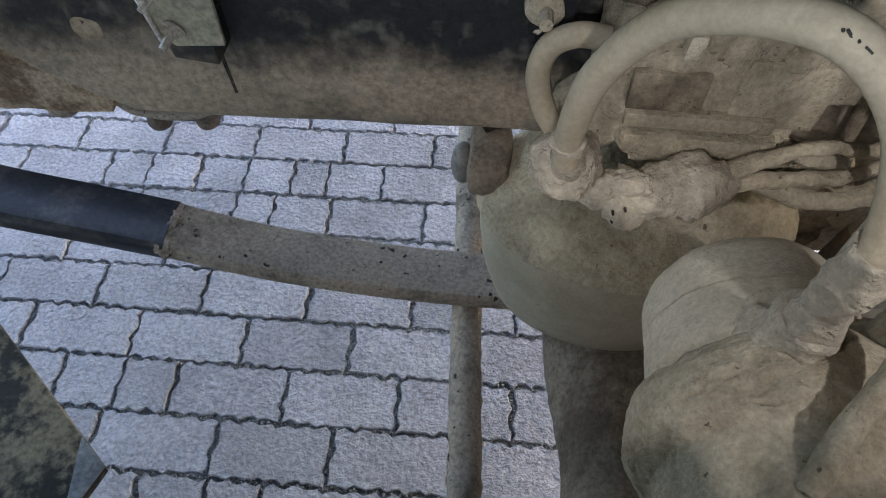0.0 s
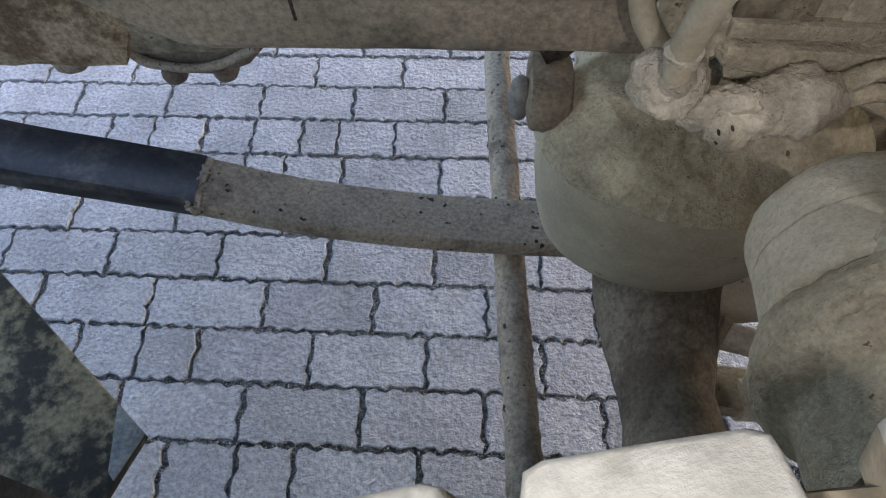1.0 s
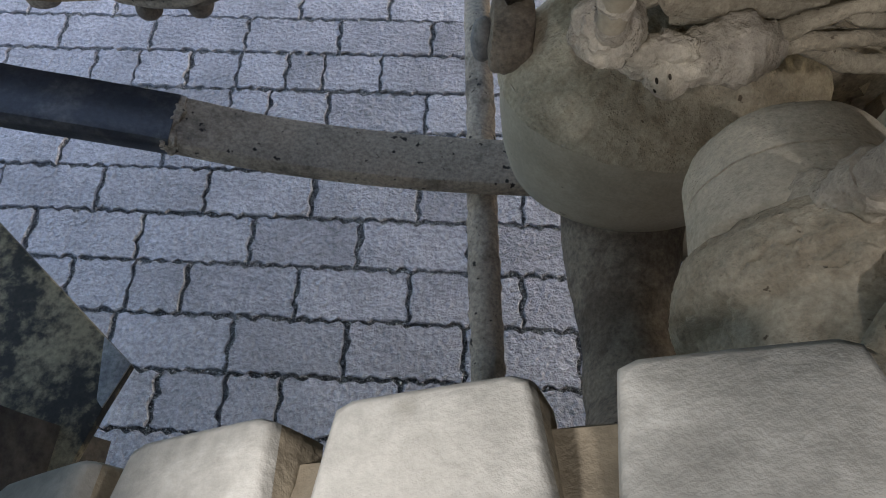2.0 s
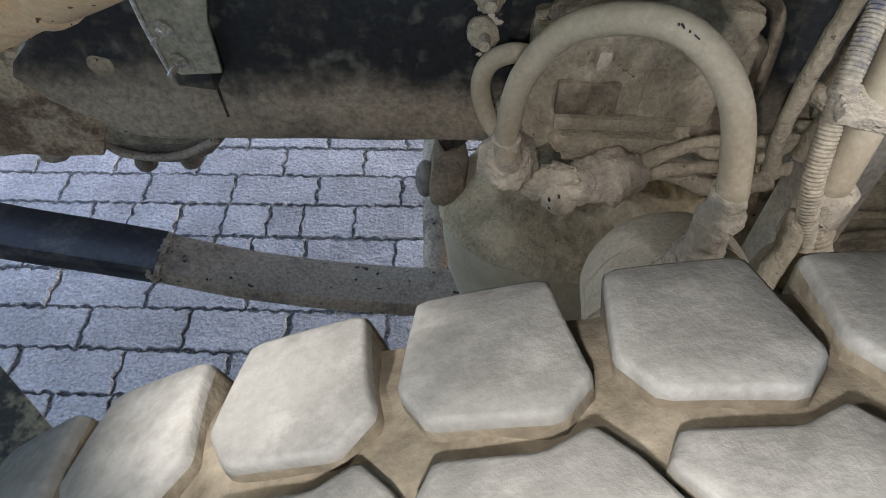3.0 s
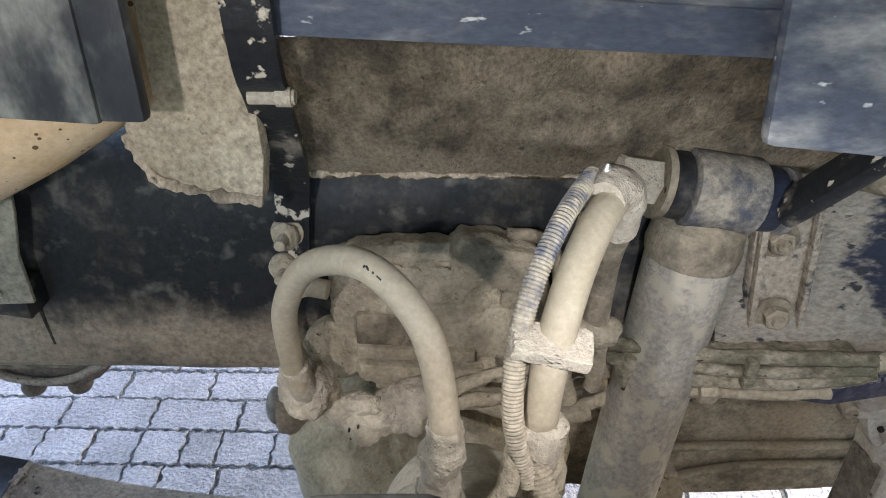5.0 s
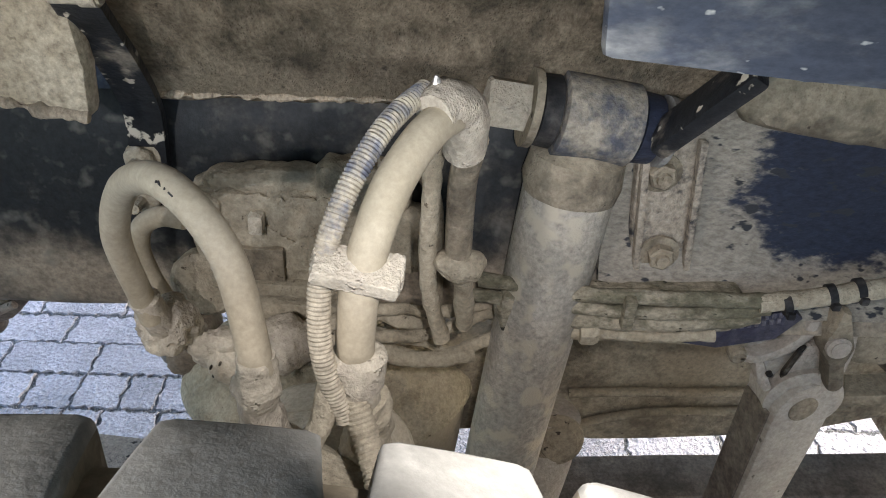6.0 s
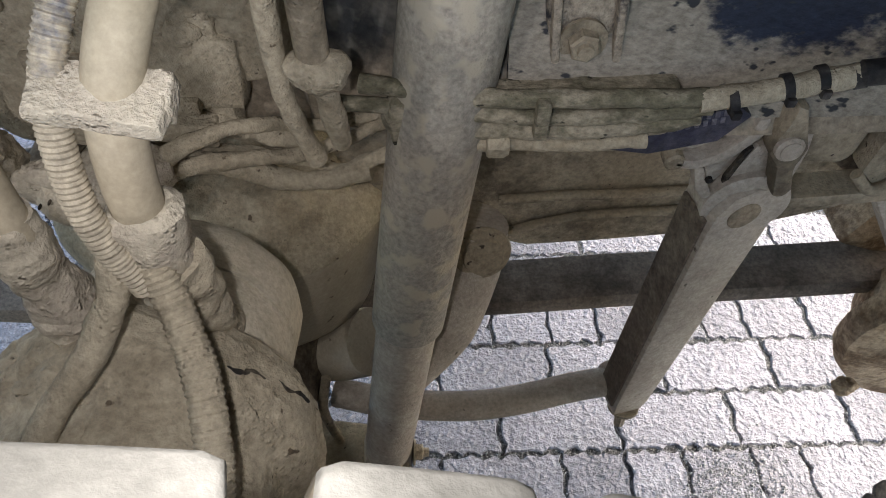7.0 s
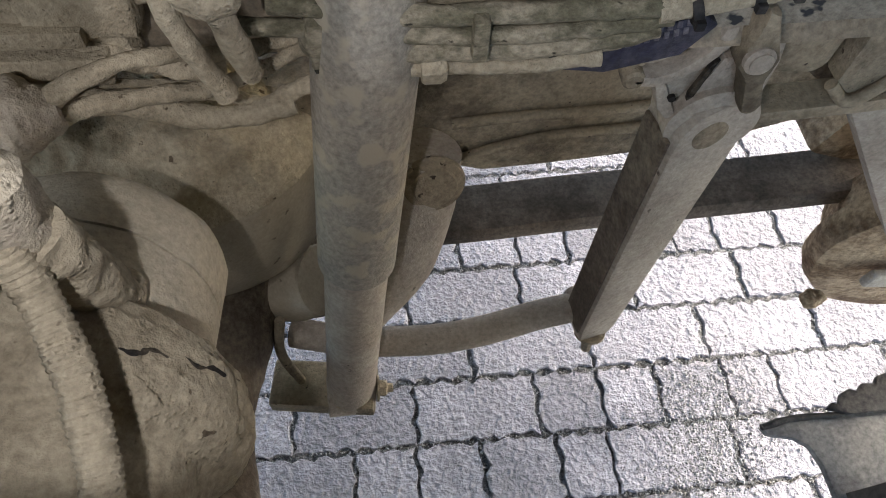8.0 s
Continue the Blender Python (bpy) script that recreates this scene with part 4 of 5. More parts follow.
spring = thing("leaf_spring", (0.24, 0.57, 0.44), "long dusty parabolic leaf spring lying along the axle", "leaf spring")
part("rear_leaf", leaf_bar([(-0.335, 0.57, 0.536), (-0.19, 0.57, 0.493), (0, 0.57, 0.466), (0.24, 0.575, 0.452)], 0.078, 0.032), "leaf", spring, "dust-coated half of the spring")
# Front half is the same leaf, its shade put in as darker steel.
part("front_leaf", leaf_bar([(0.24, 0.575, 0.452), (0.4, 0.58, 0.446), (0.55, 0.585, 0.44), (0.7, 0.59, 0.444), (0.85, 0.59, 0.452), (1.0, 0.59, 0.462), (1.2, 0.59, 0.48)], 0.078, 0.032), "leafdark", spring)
part("leaf_end", leaf_bar([(-1.1, 0.57, 0.8), (-0.8, 0.57, 0.67), (-0.55, 0.57, 0.59), (-0.43, 0.57, 0.56), (-0.325, 0.57, 0.534)], 0.08, 0.038), "leafblack", spring, "wiped black end of the spring leaf")
part("cuff", lump((-0.327, 0.568, 0.534), (0.016, 0.0405, 0.0178), crust=0.2, grain=70, square=0.5, fineness=5), "leaf", spring)

rod = thing("track_rod", (0.07, 0.8, 0.4), "round crusted steering rod running across below the spring", "steering rod")
part("bar", tube([(0.086, 0.2, 0.42), (0.083, 0.3, 0.42), (0.07, 0.5, 0.42), (0.06, 0.7, 0.42), (0.045, 1.0, 0.42), (0.03, 1.7, 0.42)], 0.021, 24, 24, 0.003, 70), "leaf", rod)

roll_bar = thing("stabiliser_bar", (0.55, 0.43, 0.4), "curved dusty stabiliser tube bolted to the link", "stabiliser bar")
part("eye", lathe([(-0.02, 0.024), (-0.018, 0.028), (0.018, 0.028), (0.02, 0.024)], (0.695, 0.451, 0.424), (0, 1, 0.1), 26), "link", roll_bar)
part("bar", tube([(0.33, 0.45, 0.41), (0.4, 0.432, 0.414), (0.487, 0.424, 0.415), (0.557, 0.429, 0.417), (0.63, 0.443, 0.42), (0.69, 0.45, 0.424)], 0.0185, 22, 8), "link", roll_bar)

drop = thing("stabiliser_link", (0.69, 0.43, 0.4), "flat dusty forged drop link with a bolted foot", "drop link")
bm = prism([(-0.03, 0.79), (-0.02, 0.808), (0.0, 0.815), (0.02, 0.808), (0.03, 0.79), (0.03, 0.77), (0.012, 0.42), (0.006, 0.398), (-0.01, 0.395), (-0.03, 0.4), (-0.032, 0.43), (-0.032, 0.77)], 0.045, pose(0.704, 0.416, 0), 0.003)
part("arm", bm, "link", drop)
# Brown sheet on the left side puts that side's shade into the colour.
part("side_web", box((0.6705, 0.4395, 0.6), (0.003, 0.036, 0.36), bevel=0.001), "browniron", drop, "thin brown sheet darkening the shaded side of the link")
part("boss", lathe([(0, 0.0145), (0.002, 0.0145), (0.003, 0.012)], (0.7, 0.417, 0.785), (0, -1, 0), 28, 0.0008, 90), "dustiron", drop)
for ob in drop.children:
    ob.data.transform(Matrix.Translation((0.7, 0.438, 0)) @ Matrix.Rotation(radians(13), 4, "Z") @ Matrix.Translation((-0.7, -0.438, 0)))
part("foot_bolt", bolt((0.695, 0.424, 0.402), (0, -0.25, -1), 0.013, 0.036), "dustiron", drop, "hexagon nut below the link")

hanger = thing("link_bracket", (0.68, 0.43, 0.8), "cast rail bracket carrying the stabiliser link", "bracket")
part("web", prism([(0.63, 0.85), (0.642, 0.835), (0.655, 0.818), (0.67, 0.8), (0.742, 0.795), (0.742, 0.84), (0.73, 0.9), (0.685, 0.9), (0.68, 0.868)], 0.03, pose(0, 0.434, 0), 0.004), "link", hanger)
part("face", prism([(0.672, 0.803), (0.69, 0.81), (0.72, 0.807), (0.712, 0.837), (0.702, 0.853), (0.694, 0.853), (0.686, 0.826)], 0.01, pose(0, 0.428, 0), 0.003), "link", hanger)
part("rib", prism([(0.628, 0.838), (0.65, 0.836), (0.664, 0.842), (0.676, 0.85), (0.69, 0.87), (0.69, 0.888), (0.68, 0.886), (0.677, 0.868), (0.662, 0.853), (0.648, 0.846), (0.63, 0.848)], 0.02, pose(0, 0.42, 0), 0.004), "link", hanger, "raised rib of the casting")
part("rib", prism([(0.648, 0.838), (0.658, 0.836), (0.668, 0.815), (0.676, 0.801), (0.668, 0.797), (0.658, 0.81)], 0.016, pose(0, 0.423, 0), 0.004), "link", hanger)
part("slot", prism([(0.691, 0.853), (0.689, 0.845), (0.683, 0.814), (0.68, 0.811), (0.679, 0.821), (0.686, 0.849)], 0.004, pose(0, 0.4265, 0), 0.0005), "crust", hanger, "dark slot in the casting")
part("drain_hole", lathe([(0, 0.003), (0.003, 0.0028)], (0.664, 0.4225, 0.8245), (0, -1, 0), 12), "crust", hanger, "small dark hole")
part("collar", lathe([(-0.02, 0.03), (-0.018, 0.036), (0.018, 0.036), (0.02, 0.03)], (0.706, 0.44, 0.79), (0, 1, 0), 30), "link", hanger)
part("ear", lathe([(0, 0.008), (0.012, 0.008), (0.014, 0.006)], (0.632, 0.434, 0.843), (0, -1, 0), 16), "dustiron", hanger)
part("clevis", prism([(0.695, 0.909), (0.705, 0.905), (0.709, 0.893), (0.72, 0.868), (0.719, 0.857), (0.718, 0.848), (0.727, 0.824), (0.722, 0.815), (0.713, 0.816), (0.703, 0.85), (0.692, 0.863), (0.693, 0.879), (0.696, 0.895)], 0.022, pose(0, 0.408, 0), 0.005), "dustiron", hanger, "caked clevis below the sleeve")
part("clevis_boss", lathe([(0, 0.0105), (0.004, 0.0105), (0.006, 0.008), (0.007, 0.008)], (0.703, 0.409, 0.871), (0, -1, 0.1), 24, 0.0006), "link", hanger)

# upper arm behind the link
upper = thing("radius_arm", (0.6, 0.6, 0.55), "bowed brown radius arm behind the drop link", "suspension arm")
bm = prism([(0.42, 0.725), (0.55, 0.715), (0.75, 0.718), (0.95, 0.735), (0.95, 0.6), (0.85, 0.565), (0.75, 0.55), (0.65, 0.54), (0.57, 0.535), (0.53, 0.55), (0.45, 0.56)], 0.06, pose(0, 0.58, 0), 0.012)
part("arm", bm, "dustiron", upper)
part("ridge", tube([(0.53, 0.575, 0.63), (0.6, 0.574, 0.637), (0.7, 0.574, 0.64), (0.88, 0.574, 0.652)], 0.006, 16, 8), "dustiron", upper)
part("ridge", tube([(0.5, 0.576, 0.6), (0.534, 0.575, 0.572), (0.579, 0.574, 0.587), (0.642, 0.574, 0.602), (0.738, 0.574, 0.608), (0.88, 0.574, 0.62)], 0.006, 16, 8), "dustiron", upper)

# ---- shock absorber ----
shock = thing("shock_absorber", (0.39, 0.39, 0.33), "grey dusty shock absorber with flaking mud", "shock absorber")
TOP, FOOT = Vector((0.472, 0.452, 1.04)), Vector((0.392, 0.392, 0.34))
up = (TOP - FOOT).normalized()
reach = (TOP - FOOT).length
part("dust_tube", lathe([(reach * 0.42, 0.034), (reach * 0.425, 0.0355), (reach * 0.93, 0.0365), (reach * 0.95, 0.034)], FOOT, up, 40), "shock", shock)
part("body_tube", lathe([(0.0, 0.02), (0.004, 0.0295), (reach * 0.43, 0.0305)], FOOT, up, 36), "link", shock)
part("cap", lathe([(reach * 0.93, 0.037), (reach * 0.945, 0.039), (reach * 0.975, 0.037), (reach * 0.985, 0.025), (reach, 0.02)], FOOT, up, 36, 0.0015, 40), "dustiron", shock, "dusty top cap")
side = Vector((0.98, 0.06, -0.18)).normalized()
mid = TOP + Vector((0.005, -0.004, 0.012))
part("top_eye", lathe([(-0.03, 0.02), (-0.028, 0.031), (0.028, 0.031), (0.03, 0.02)], mid, side, 30), "eyegrey", shock)
part("bushing", lathe([(-0.046, 0.016), (-0.044, 0.026), (-0.031, 0.027)], mid, side, 28), "rubber", shock)
part("bushing", lathe([(0.031, 0.027), (0.046, 0.026), (0.05, 0.018)], mid, side, 28), "bluerail", shock)
part("washer", lathe([(-0.052, 0.029), (-0.046, 0.029)], mid, side, 28), "dustiron", shock)
part("washer", lathe([(0.052, 0.027), (0.057, 0.027)], mid, side, 28), "galv", shock)
part("nut", lathe([(-0.082, 0.016), (-0.08, 0.019), (-0.052, 0.019)], mid, side, 6, 0.001, 60), "mudlight", shock, "mud-crusted nut")
part("foot_bolt", bolt(FOOT + Vector((0.034, -0.004, 0.02)), (1, 0, -0.1), 0.011, 0.02), "dustiron", shock)
part("foot_eye", lathe([(-0.03, 0.022), (-0.028, 0.028), (0.028, 0.028), (0.03, 0.022)], FOOT, (1, 0.05, -0.1), 26), "link", shock)

# ---- pipes along the rail ----
def pipe(name, label, pts, r, mat, crust=0.0016):
    t = thing(name, pts[0], label, "pipe", "pipes along the rail")
    part("run", tube(pts, r, 14, 10, crust, 70), mat, t)
    return t


a = pipe("pipe", "dusty plastic air pipe clipped below the rail", [(0.4, 0.43, 0.915), (0.48, 0.414, 0.915), (0.56, 0.411, 0.915), (0.632, 0.409, 0.917)], 0.0068, "moss")
part("sleeve", tube([(0.624, 0.409, 0.915), (0.66, 0.407, 0.922), (0.69, 0.405, 0.931), (0.718, 0.404, 0.938)], 0.0078, 18, 6, 0.0012, 60), "mud", a, "mud-coated jointing sleeve")
for x, z in ((0.645, 0.9165), (0.677, 0.927), (0.697, 0.9335)):
    part("band", lathe([(-0.003, 0.0092), (0.003, 0.0092)], (x, 0.4063, z), (1, -0.05, 0.3), 18), "rubber", a, "black cable band")
    part("buckle", box((x + 0.001, 0.3965, z - 0.004), (0.006, 0.005, 0.006), bevel=0.001), "rubber", a)
part("hose_end", tube([(0.715, 0.404, 0.937), (0.78, 0.401, 0.945), (1.3, 0.4, 0.955)], 0.0085, 16, 4), "rubber", a, "black rubber hose run")
b = pipe("pipe", "thin dusty pipe running below the first one", [(0.38, 0.43, 0.9), (0.5, 0.412, 0.9), (0.58, 0.41, 0.902), (0.635, 0.409, 0.908)], 0.0055, "moss")
part("clip", box((0.52, 0.404, 0.905), (0.01, 0.012, 0.03), bevel=0.003), "moss", b)
c = pipe("pipe", "lowest dusty pipe with a caked end fitting", [(0.47, 0.418, 0.884), (0.52, 0.414, 0.885), (0.575, 0.412, 0.888), (0.63, 0.412, 0.898)], 0.0068, "moss")
part("end_fitting", lathe([(0, 0.01), (0.002, 0.0115), (0.012, 0.0115), (0.016, 0.009)], (0.486, 0.415, 0.874), (1, 0, 0), 6, 0.001, 60), "mud", c)
d = pipe("pipe", "flattened dusty cable along the flange", [(0.48, 0.418, 0.87), (0.54, 0.415, 0.871), (0.6, 0.414, 0.874)], 0.0055, "mud")
part("mud_bank", lump((0.518, 0.4275, 0.892), (0.105, 0.012, 0.02), (0, -2, 0), 0.05, 60, 6, 0.8), "moss", rail, "dried greenish mud filling the gaps between the pipes", 60)
lip = thing("rail_flange", (0.57, 0.44, 0.83), "narrow pale flange strip under the pipes", "flange")
part("strip", box((0.56, 0.435, 0.857), (0.16, 0.016, 0.012), (12, 0.8, 0), 0.003), "mud", lip)

tag = thing("casting_plate", (0.62, 0.43, 0.86), "blue-black cast plate with worn stamped figures", "plate")
part("plate", prism([(0.55, 0.865), (0.6, 0.882), (0.66, 0.901), (0.672, 0.892), (0.655, 0.868), (0.607, 0.856)], 0.012, pose(0, 0.418, 0), 0.002), "tag", tag)
random.seed(4)
for row, (z, x0, k) in enumerate(((0.889, 0.623, 7), (0.8795, 0.611, 8))):
    for i in range(k):
        part("stamped_bar", box((x0 + i * 0.0058, 0.4175, z + i * 0.0014), (0.0034, 0.0012, 0.0058), (0, random.uniform(-4, 4) - 10, 0), 0.0005, seg=1), "stamp", tag)

# ---- beyond the drop link ----
far_hanger = thing("spring_hanger", (1.1, 0.5, 0.3), "brown cast spring hanger with a round rim", "spring hanger")
bm = lathe([(0, 0.14), (0.01, 0.185), (0.03, 0.19), (0.05, 0.185), (0.052, 0.165), (0.1, 0.15), (0.12, 0.03)], (1.19, 0.46, 0.44), (0.1, 1, 0.1), 48, 0.004, 14)
part("bowl", bm, "rust", far_hanger)
part("tooth", lump((1.018, 0.462, 0.362), (0.016, 0.012, 0.013), (0, 20, 0), 0.35, 60, 4, 0.2), "rust", far_hanger, "torn tooth on the rim", 60)
part("lever", box((1.1, 0.452, 0.425), (0.1, 0.014, 0.03), (0, 8, 0), 0.007, seg=3), "link", far_hanger, "pale rounded lever")
support = thing("rail_support", (0.95, 0.5, 0.55), "flat grey support plate slanting down from the rail", "bracket")
part("plate", prism([(0.86, 0.745), (0.84, 0.86), (1.3, 0.86), (1.3, 0.4), (1.06, 0.48)], 0.03, pose(0, 0.47, 0), 0.004), "link", support)
part("panel", prism([(0.725, 0.9), (0.81, 0.9), (0.797, 0.862), (0.795, 0.818), (0.788, 0.809), (0.755, 0.812)], 0.02, pose(0, 0.45, 0), 0.006), "dustiron", support, "pale pressed panel")
part("channel", prism([(0.796, 0.9), (0.9, 0.9), (0.9, 0.77), (0.82, 0.775), (0.795, 0.795)], 0.01, pose(0, 0.47, 0), 0.002), "browniron", support, "dark recessed channel")
part("flange", prism([(0.806, 0.885), (0.84, 0.9), (0.9, 0.88), (0.86, 0.82), (0.822, 0.79), (0.804, 0.806)], 0.024, pose(0, 0.442, 0), 0.006), "dustiron", support)
part("flange_lip", tube([(0.8, 0.442, 0.806), (0.818, 0.438, 0.79), (0.835, 0.438, 0.8), (0.868, 0.44, 0.845), (0.9, 0.442, 0.885)], 0.005, 14, 8), "dustiron", support)
part("edge_rail", box((0.79, 0.452, 0.778), (0.16, 0.03, 0.014), (0, -5, 0), 0.003), "dustiron", support, "thin pale edge strip")
cross = thing("cross_member", (0.98, 0.9, 0.5), "dark brown cross member beyond the spring", "cross member")
part("beam", box((1.07, 1.0, 0.56), (0.1, 0.8, 0.16), (0, 20, 0), 0.01), "rust", cross)

paddle = thing("guard_stay", (1.02, 0.3, 0.25), "dull grey plate with a torn rubber edge near the ground", "mudguard stay")
bm = prism([(0.0, 0.037), (0.047, 0.043), (0.121, 0.041), (0.33, 0.045), (0.33, -0.18), (0.075, -0.12), (0.066, -0.06), (0.064, -0.02), (0.056, 0.006), (0.04, 0.018), (0.006, 0.026)], 0.012, pose(0.923, 0.275, 0.3, -90, 0, 0), 0.003)
part("plate", bm, "galv", paddle)
part("bound_edge", tube([(0.922, 0.31, 0.302), (0.968, 0.318, 0.303), (1.044, 0.317, 0.303), (1.25, 0.321, 0.303)], 0.0045, 10, 8, 0.001, 60), "rubber", paddle, "dark bound edge")
bm = prism([(0.09, 0.05), (0.1, 0.058), (0.108, 0.054), (0.116, 0.068), (0.13, 0.074), (0.14, 0.07), (0.152, 0.08), (0.168, 0.078), (0.176, 0.088), (0.2, 0.094), (0.215, 0.09), (0.33, 0.12), (0.33, 0.042), (0.12, 0.04)], 0.01, pose(0.923, 0.275, 0.312, -90, 0, 0), 0.003)
part("rubber_edge", bm, "rubber", paddle, "torn black rubber edge")

stay = thing("guard_stay", (-0.5, 0.25, 0.33), "patchy olive and black mudguard stay plate", "mudguard stay")
bm = prism([(-0.35, 0.28), (0.0, 0.0), (-0.02, -0.06), (-0.06, -0.2), (-0.45, -0.2), (-0.45, 0.3)], 0.015, pose(-0.39, 0.305, 0.36, -90, 0, 0), 0.003)
part("plate", bm, "olive", stay)
part("worn_corner", prism([(-0.045, 0.0365), (0.002, 0.0), (-0.02, -0.06), (-0.03, -0.05)], 0.003, pose(-0.39, 0.305, 0.364, -90, 0, 0), 0.001), "galv", stay, "bare grey worn corner")

# ---- tyre ----
tyre = thing("truck_tyre", (0.251, -0.088, 0.572), "large dusty truck tyre with chunky tread blocks", "tyre")
AX = Vector((0.251, -0.088, 0.572))
RAD = 0.546
bm = cake([(-0.235, 0.3), (-0.24, 0.36), (-0.25, 0.44), (-0.235, 0.5), (-0.21, RAD - 0.008), (-0.17, RAD + 0.004), (-0.05, RAD + 0.0095), (0.0, RAD + 0.009), (0.03, RAD + 0.0085), (0.05, RAD + 0.009), (0.075, RAD + 0.009), (0.098, RAD + 0.001), (0.103, RAD - 0.012), (0.105, 0.5), (0.1, 0.44), (0.096, 0.36), (0.09, 0.3)], AX, (0, 1, 0), 420, 0.0026, 45, 0.0, 3)
part("carcass", bm, "tyregroove", tyre)
part("rim", lathe([(-0.2, 0.305), (-0.195, 0.28), (-0.1, 0.26), (-0.08, 0.1), (0.0, 0.1), (0.02, 0.26), (0.1, 0.28), (0.11, 0.305)], AX, (0, 1, 0), 60), "galv", tyre, "steel wheel rim")
tyre.rotation_euler = (radians(-9.5), 0, radians(3.1))
COUNT = 54
PITCH = math.tau / COUNT
SHAPES = [
    [(-0.37, 0.108), (0.36, 0.108), (0.405, 0.085), (0.475, 0.06), (0.3, 0.047), (-0.29, 0.051), (-0.44, 0.066), (-0.41, 0.085)],
    [(-0.35, 0.03), (-0.27, 0.0405), (0.2, 0.0385), (0.42, 0.045), (0.58, 0.034), (0.84, 0.006), (0.94, -0.02), (0.74, -0.052), (0.02, -0.052), (0.05, -0.02), (-0.06, 0.005)],
    [(-0.29, -0.057), (0.29, -0.057), (0.475, -0.077), (0.475, -0.107), (0.3, -0.127), (-0.3, -0.127), (-0.475, -0.107), (-0.475, -0.077)],
    [(-0.46, -0.154), (-0.29, -0.136), (0.29, -0.136), (0.46, -0.154), (0.41, -0.21), (-0.41, -0.21)],
]
for row, shape in enumerate(SHAPES):
    bm = bmesh.new()
    rings = []
    cx, cy = sum(p[0] for p in shape) / len(shape), sum(p[1] for p in shape) / len(shape)
    edge = []
    for k, (a, y) in enumerate(shape):
        b, y2 = shape[(k + 1) % len(shape)]
        edge += [(a + (b - a) * s / 3, y + (y2 - y) * s / 3) for s in range(3)]
    # worn corners
    edge = [((p[0] * (1 - q) + o[0] * q), (p[1] * (1 - q) + o[1] * q)) for p, o in zip(edge, edge[1:] + edge[:1]) for q in (0.25, 0.75)]
    for grow, h in ((1.02, -0.004), (1.0, 0.009), (0.992, 0.0132), (0.976, 0.016), (0.952, 0.0174), (0.9, 0.0181), (0.5, 0.0185)):
        ring = []
        for a, y in edge:
            a, y = cx + (a - cx) * grow, cy + (y - cy) * grow
            drop_edge = 0.004 * max(0.0, (abs(y + 0.055) - 0.1) / 0.055) ** 2
            r = RAD + h - drop_edge
            ring.append(bm.verts.new((r * math.sin(a * PITCH), y, r * math.cos(a * PITCH))))
        rings.append(ring)
    for a, b in zip(rings, rings[1:]):
        for s in range(len(edge)):
            bm.faces.new((a[s], a[(s + 1) % len(edge)], b[(s + 1) % len(edge)], b[s]))
    bm.faces.new(rings[-1])
    bm.faces.ensure_lookup_table()
    for f in bm.faces[:2 * len(edge)]:
        f.material_index = 1
    first = part("tread_block", bm, "tyre", tyre, smooth=80)
    first.data.materials.append(M["tyregroove"])
    for k in range(COUNT):
        ob = first if k == 0 else first.copy()
        if k:
            scene.collection.objects.link(ob)
        ob.matrix_basis = Matrix.Translation(AX) @ Matrix.Rotation(PITCH * (k + (0.0, 0.0, 0.5, 0.5)[row] + TREAD), 4, "Y")

# ---- paving blocks ----
def wave(x):
    """The toothed long edge."""
    u = (x / (L / 6)) % 1.0
    return 0.0042 * (1 - abs(2 * u - 1) * 2)


def block_mesh(name, length, seed):
    rnd = random.Random(seed)
    g = 0.0034
    x0, x1, y0, y1 = -length / 2 + g, length / 2 - g, -W / 2 + g, W / 2 - g
    n = max(8, int(round(18 * length / L)))
    ring = []
    for k in range(n):
        x = x0 + (x1 - x0) * k / n
        ring.append((x, y0 + wave(x + L / 2)))
    for k in range(8):
        y = y0 + (y1 - y0) * k / 8
        ring.append((x1 + 0.0034 * math.sin(2 * math.tau * (y / W)), y + (wave(x1 + L / 2) if k == 0 else 0)))
    for k in range(n):
        x = x1 - (x1 - x0) * k / n
        ring.append((x, y1 + wave(x + L / 2)))
    for k in range(8):
        y = y1 - (y1 - y0) * k / 8
        ring.append((x0 + 0.0034 * math.sin(2 * math.tau * (y / W)), y + (wave(x0 + L / 2) if k == 0 else 0)))
    ring = [(x + rnd.uniform(-0.0032, 0.0028), y + rnd.uniform(-0.003, 0.003)) for x, y in ring]
    verts, faces, k = [], [], len(ring)
    for grow, z in ((1.0, -0.014), (0.99, -0.0045), (0.955, 0.0)):
        s = 1 - (1 - grow) * 0.6
        verts += [(x * s, y * grow, z) for x, y in ring]
    for r in range(2):
        for s in range(k):
            faces.append((r * k + s, r * k + (s + 1) % k, (r + 1) * k + (s + 1) % k, (r + 1) * k + s))
    faces.append(tuple(range(2 * k, 3 * k)))
    me = bpy.data.meshes.new(name)
    me.from_pydata(verts, [], faces)
    me.materials.append(M["paver"])
    me.shade_flat()
    return me


# joints close up towards the rear of the truck; these blocks are laid as two pieces
KNOTS, JOINTS = (-12, -2, -1, 0, 1, 2, 3, 4, 5, 6, 7, 17), (-3.122, -0.872, -0.638, -0.401, -0.179, 0.046, 0.261, 0.476, 0.694, 0.916, 1.137, 3.387)
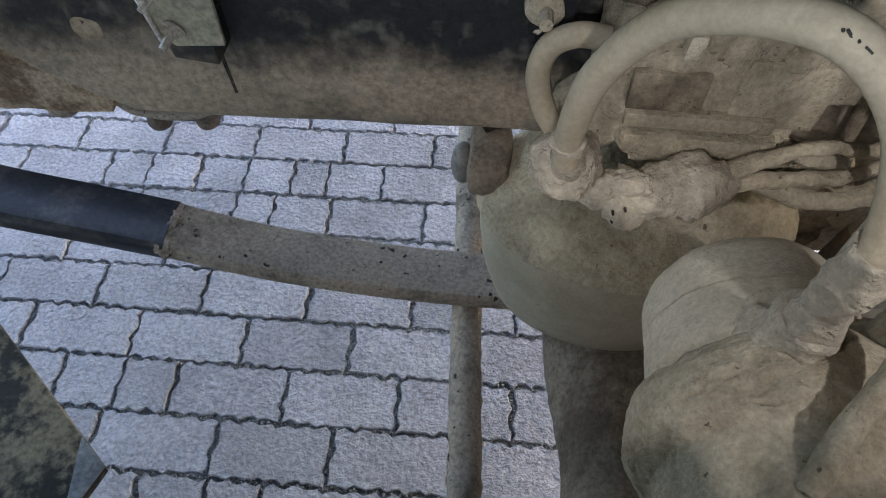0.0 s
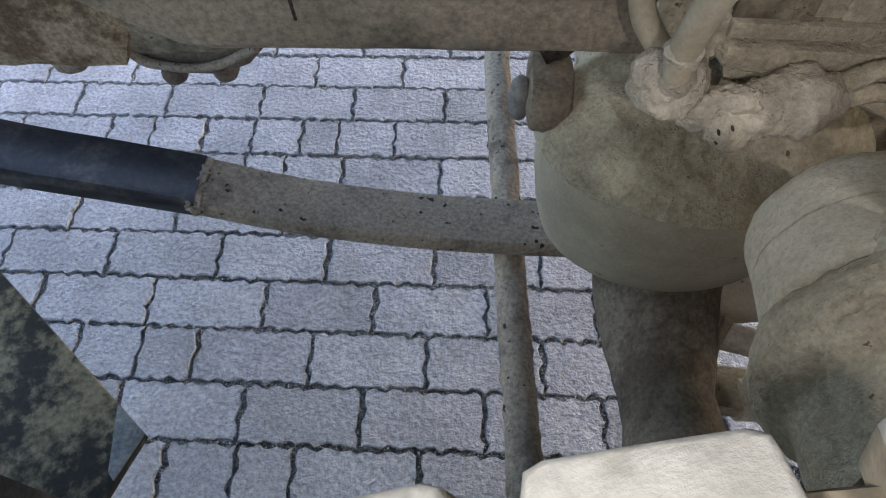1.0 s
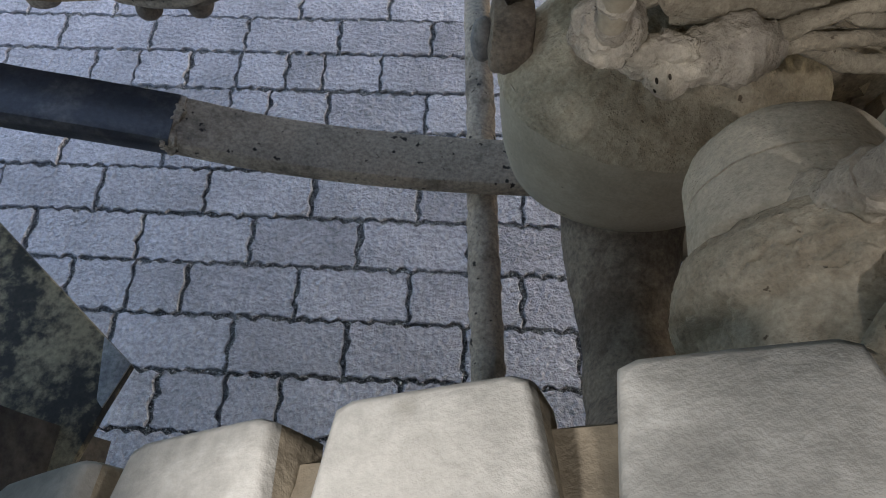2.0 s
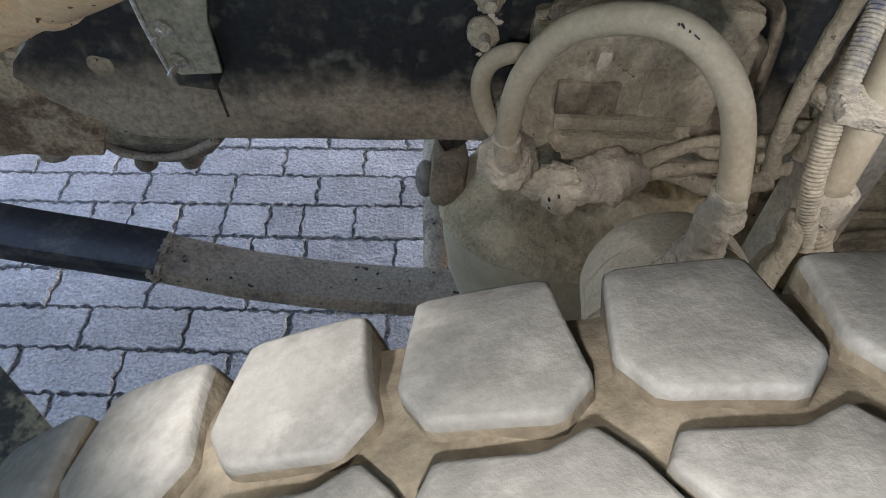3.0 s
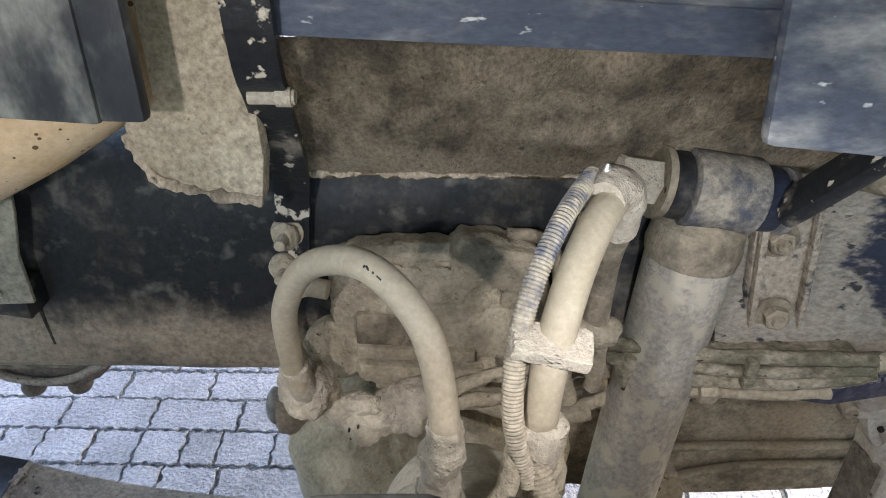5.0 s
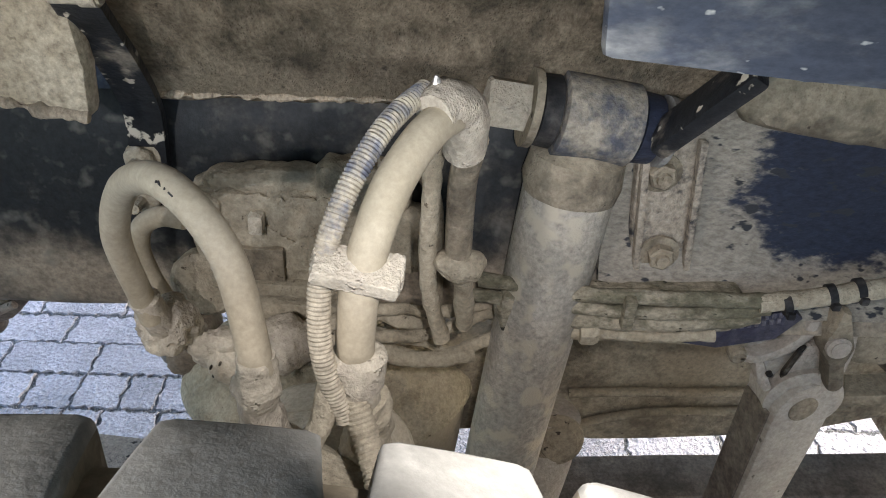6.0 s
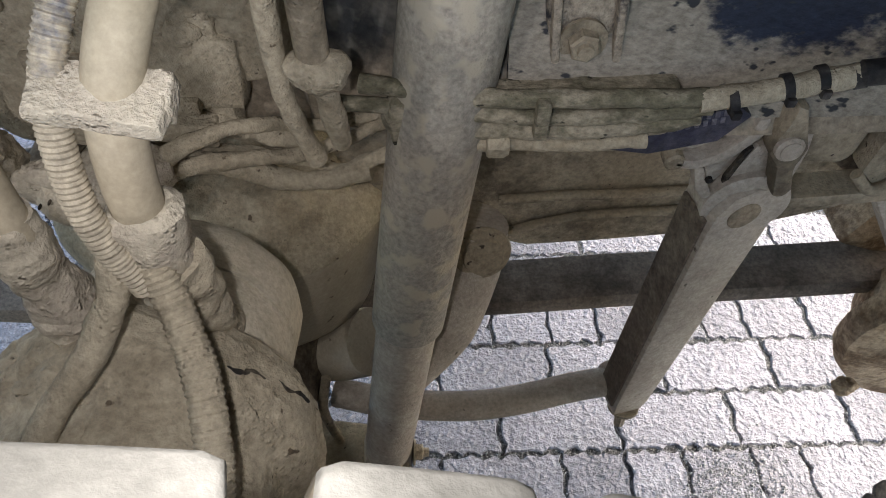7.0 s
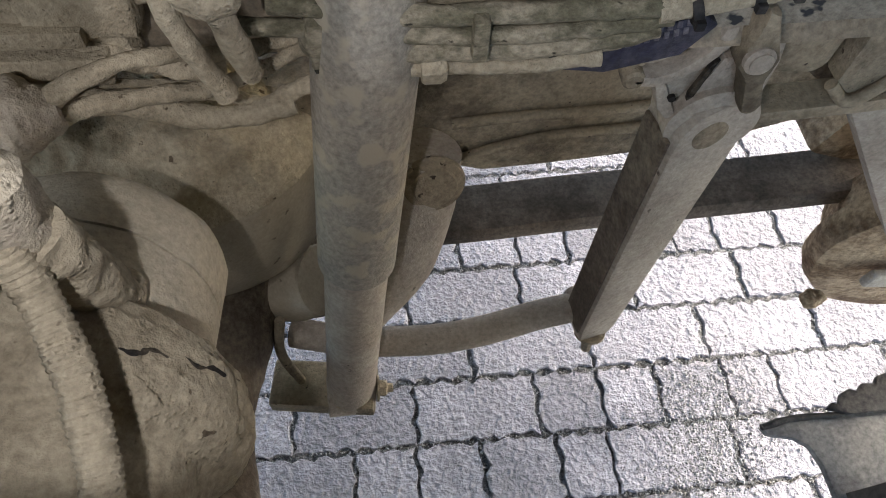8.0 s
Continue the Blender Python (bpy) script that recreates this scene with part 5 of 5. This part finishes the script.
CUT = {(3, -2): 0.45, (3, -1): 0.5, (3, 0): 0.38, (2, -1): 0.4, (-2, -2): 0.54, (-4, -1): 0.56, (-4, 3): 0.48, (-4, 4): 0.6, (-3, 5): 0.53, (-3, 6): 0.58, (0, 4): 0.55, (0, 6): 0.4, (-5, 4): 0.5, (-5, 2): 0.5, (-6, 3): 0.45, (-6, 5): 0.5, (-2, 8): 0.5, (-1, 8): 0.5, (6, -3): 0.5, (5, -5): 0.5}


def joint_x(k):
    return float(np.interp(k, KNOTS, JOINTS))


whole = [block_mesh("paver", L, s) for s in range(6)]
halves = [block_mesh("paver", L / 2, 20 + s) for s in range(4)]
rnd = random.Random(11)
rest_verts, rest_faces = [], []
for j in range(-34, 60):
    y = Y0 + (j + 0.5) * W
    for i in range(-26, 27):
        x = (joint_x(i + (0.0 if j % 2 else 0.5)) + joint_x(i + 1 + (0.0 if j % 2 else 0.5))) / 2
        near = -1.25 < x < 1.75 and 0.1 < y < 2.05
        if near:
            k0 = i + (0.0 if j % 2 else 0.5)
            a, b = joint_x(k0), joint_x(k0 + 1)
            c = a + (b - a) * CUT.get((j, i), 1.0)
            for me, size, p, q in ([(rnd.choice(halves), L / 2, a, c), (rnd.choice(halves), L / 2, c, b)] if (j, i) in CUT else [(rnd.choice(whole), L, a, b)]):
                ob = new("paver", me)
                ob.parent = ground
                ob.matrix_basis = pose((p + q) / 2 + rnd.uniform(-0.0012, 0.0012), y + rnd.uniform(-0.001, 0.001), rnd.uniform(-0.0025, 0.001), rnd.uniform(-0.5, 0.5), rnd.uniform(-0.4, 0.4), rnd.uniform(-0.35, 0.35)) @ Matrix.Diagonal(((q - p) / size, 1, 1, 1))
        else:
            k = len(rest_verts)
            dz = rnd.uniform(-0.002, 0.001)
            hx, hy = L / 2 - 0.005, W / 2 - 0.005
            rest_verts += [(x - hx, y - hy, -0.012), (x + hx, y - hy, -0.012), (x + hx, y + hy, -0.012), (x - hx, y + hy, -0.012)]
            hx, hy = hx - 0.004, hy - 0.004
            rest_verts += [(x - hx, y - hy, dz), (x + hx, y - hy, dz), (x + hx, y + hy, dz), (x - hx, y + hy, dz)]
            rest_faces += [(k + 4, k + 5, k + 6, k + 7), (k, k + 1, k + 5, k + 4), (k + 1, k + 2, k + 6, k + 5), (k + 2, k + 3, k + 7, k + 6), (k + 3, k, k + 4, k + 7)]
me = bpy.data.meshes.new("paving_field")
me.from_pydata(rest_verts, [], rest_faces)
me.materials.append(M["paver"])
me.shade_flat()
field = tagged(new("paving_field", me), "wide field of further grey paving blocks", kind="stuff")
field.parent = ground

# grit lying in the joints
rnd = random.Random(5)
verts, faces = [], []
CORNERS = [(1, 0, 0), (-1, 0, 0), (0, 1, 0), (0, -1, 0), (0, 0, 1), (0, 0, -1)]
SIDES = [(0, 2, 4), (2, 1, 4), (1, 3, 4), (3, 0, 4), (2, 0, 5), (1, 2, 5), (3, 1, 5), (0, 3, 5)]
for k in range(44000):
    j = rnd.randrange(-6, 10)
    x, y = rnd.uniform(-1.1, 1.5), Y0 + j * W + rnd.gauss(0, 0.0034)
    if k % 12 == 0:
        # a spill of grit behind the axle
        x, y = 0.97 + rnd.gauss(0, 0.06), 0.36 + rnd.gauss(0, 0.08)
        x += 0.25 * (y - 0.36)
    elif rnd.random() < 0.36:
        y = Y0 + (j + rnd.random()) * W
        x = joint_x(rnd.randrange(-4, 10) + (0.0 if j % 2 else 0.5)) + rnd.gauss(0, 0.003)
    r = rnd.uniform(0.0008, 0.0023) * (1.6 if rnd.random() < 0.08 else 1.0)
    lift = -0.0055 if k % 12 else 0.0
    base = len(verts)
    verts += [(x + r * a * rnd.uniform(0.7, 1.3), y + r * b * rnd.uniform(0.7, 1.3), lift + r * 0.4 + r * c * rnd.uniform(0.5, 1.1)) for a, b, c in CORNERS]
    faces += [tuple(base + q for q in f) for f in SIDES]
me = bpy.data.meshes.new("joint_grit")
me.from_pydata(verts, [], faces)
me.materials.append(M["grit"])
me.shade_flat()
grit_bed = tagged(new("joint_grit", me), "loose grit lying in the paving joints", kind="stuff")
grit_bed.parent = ground
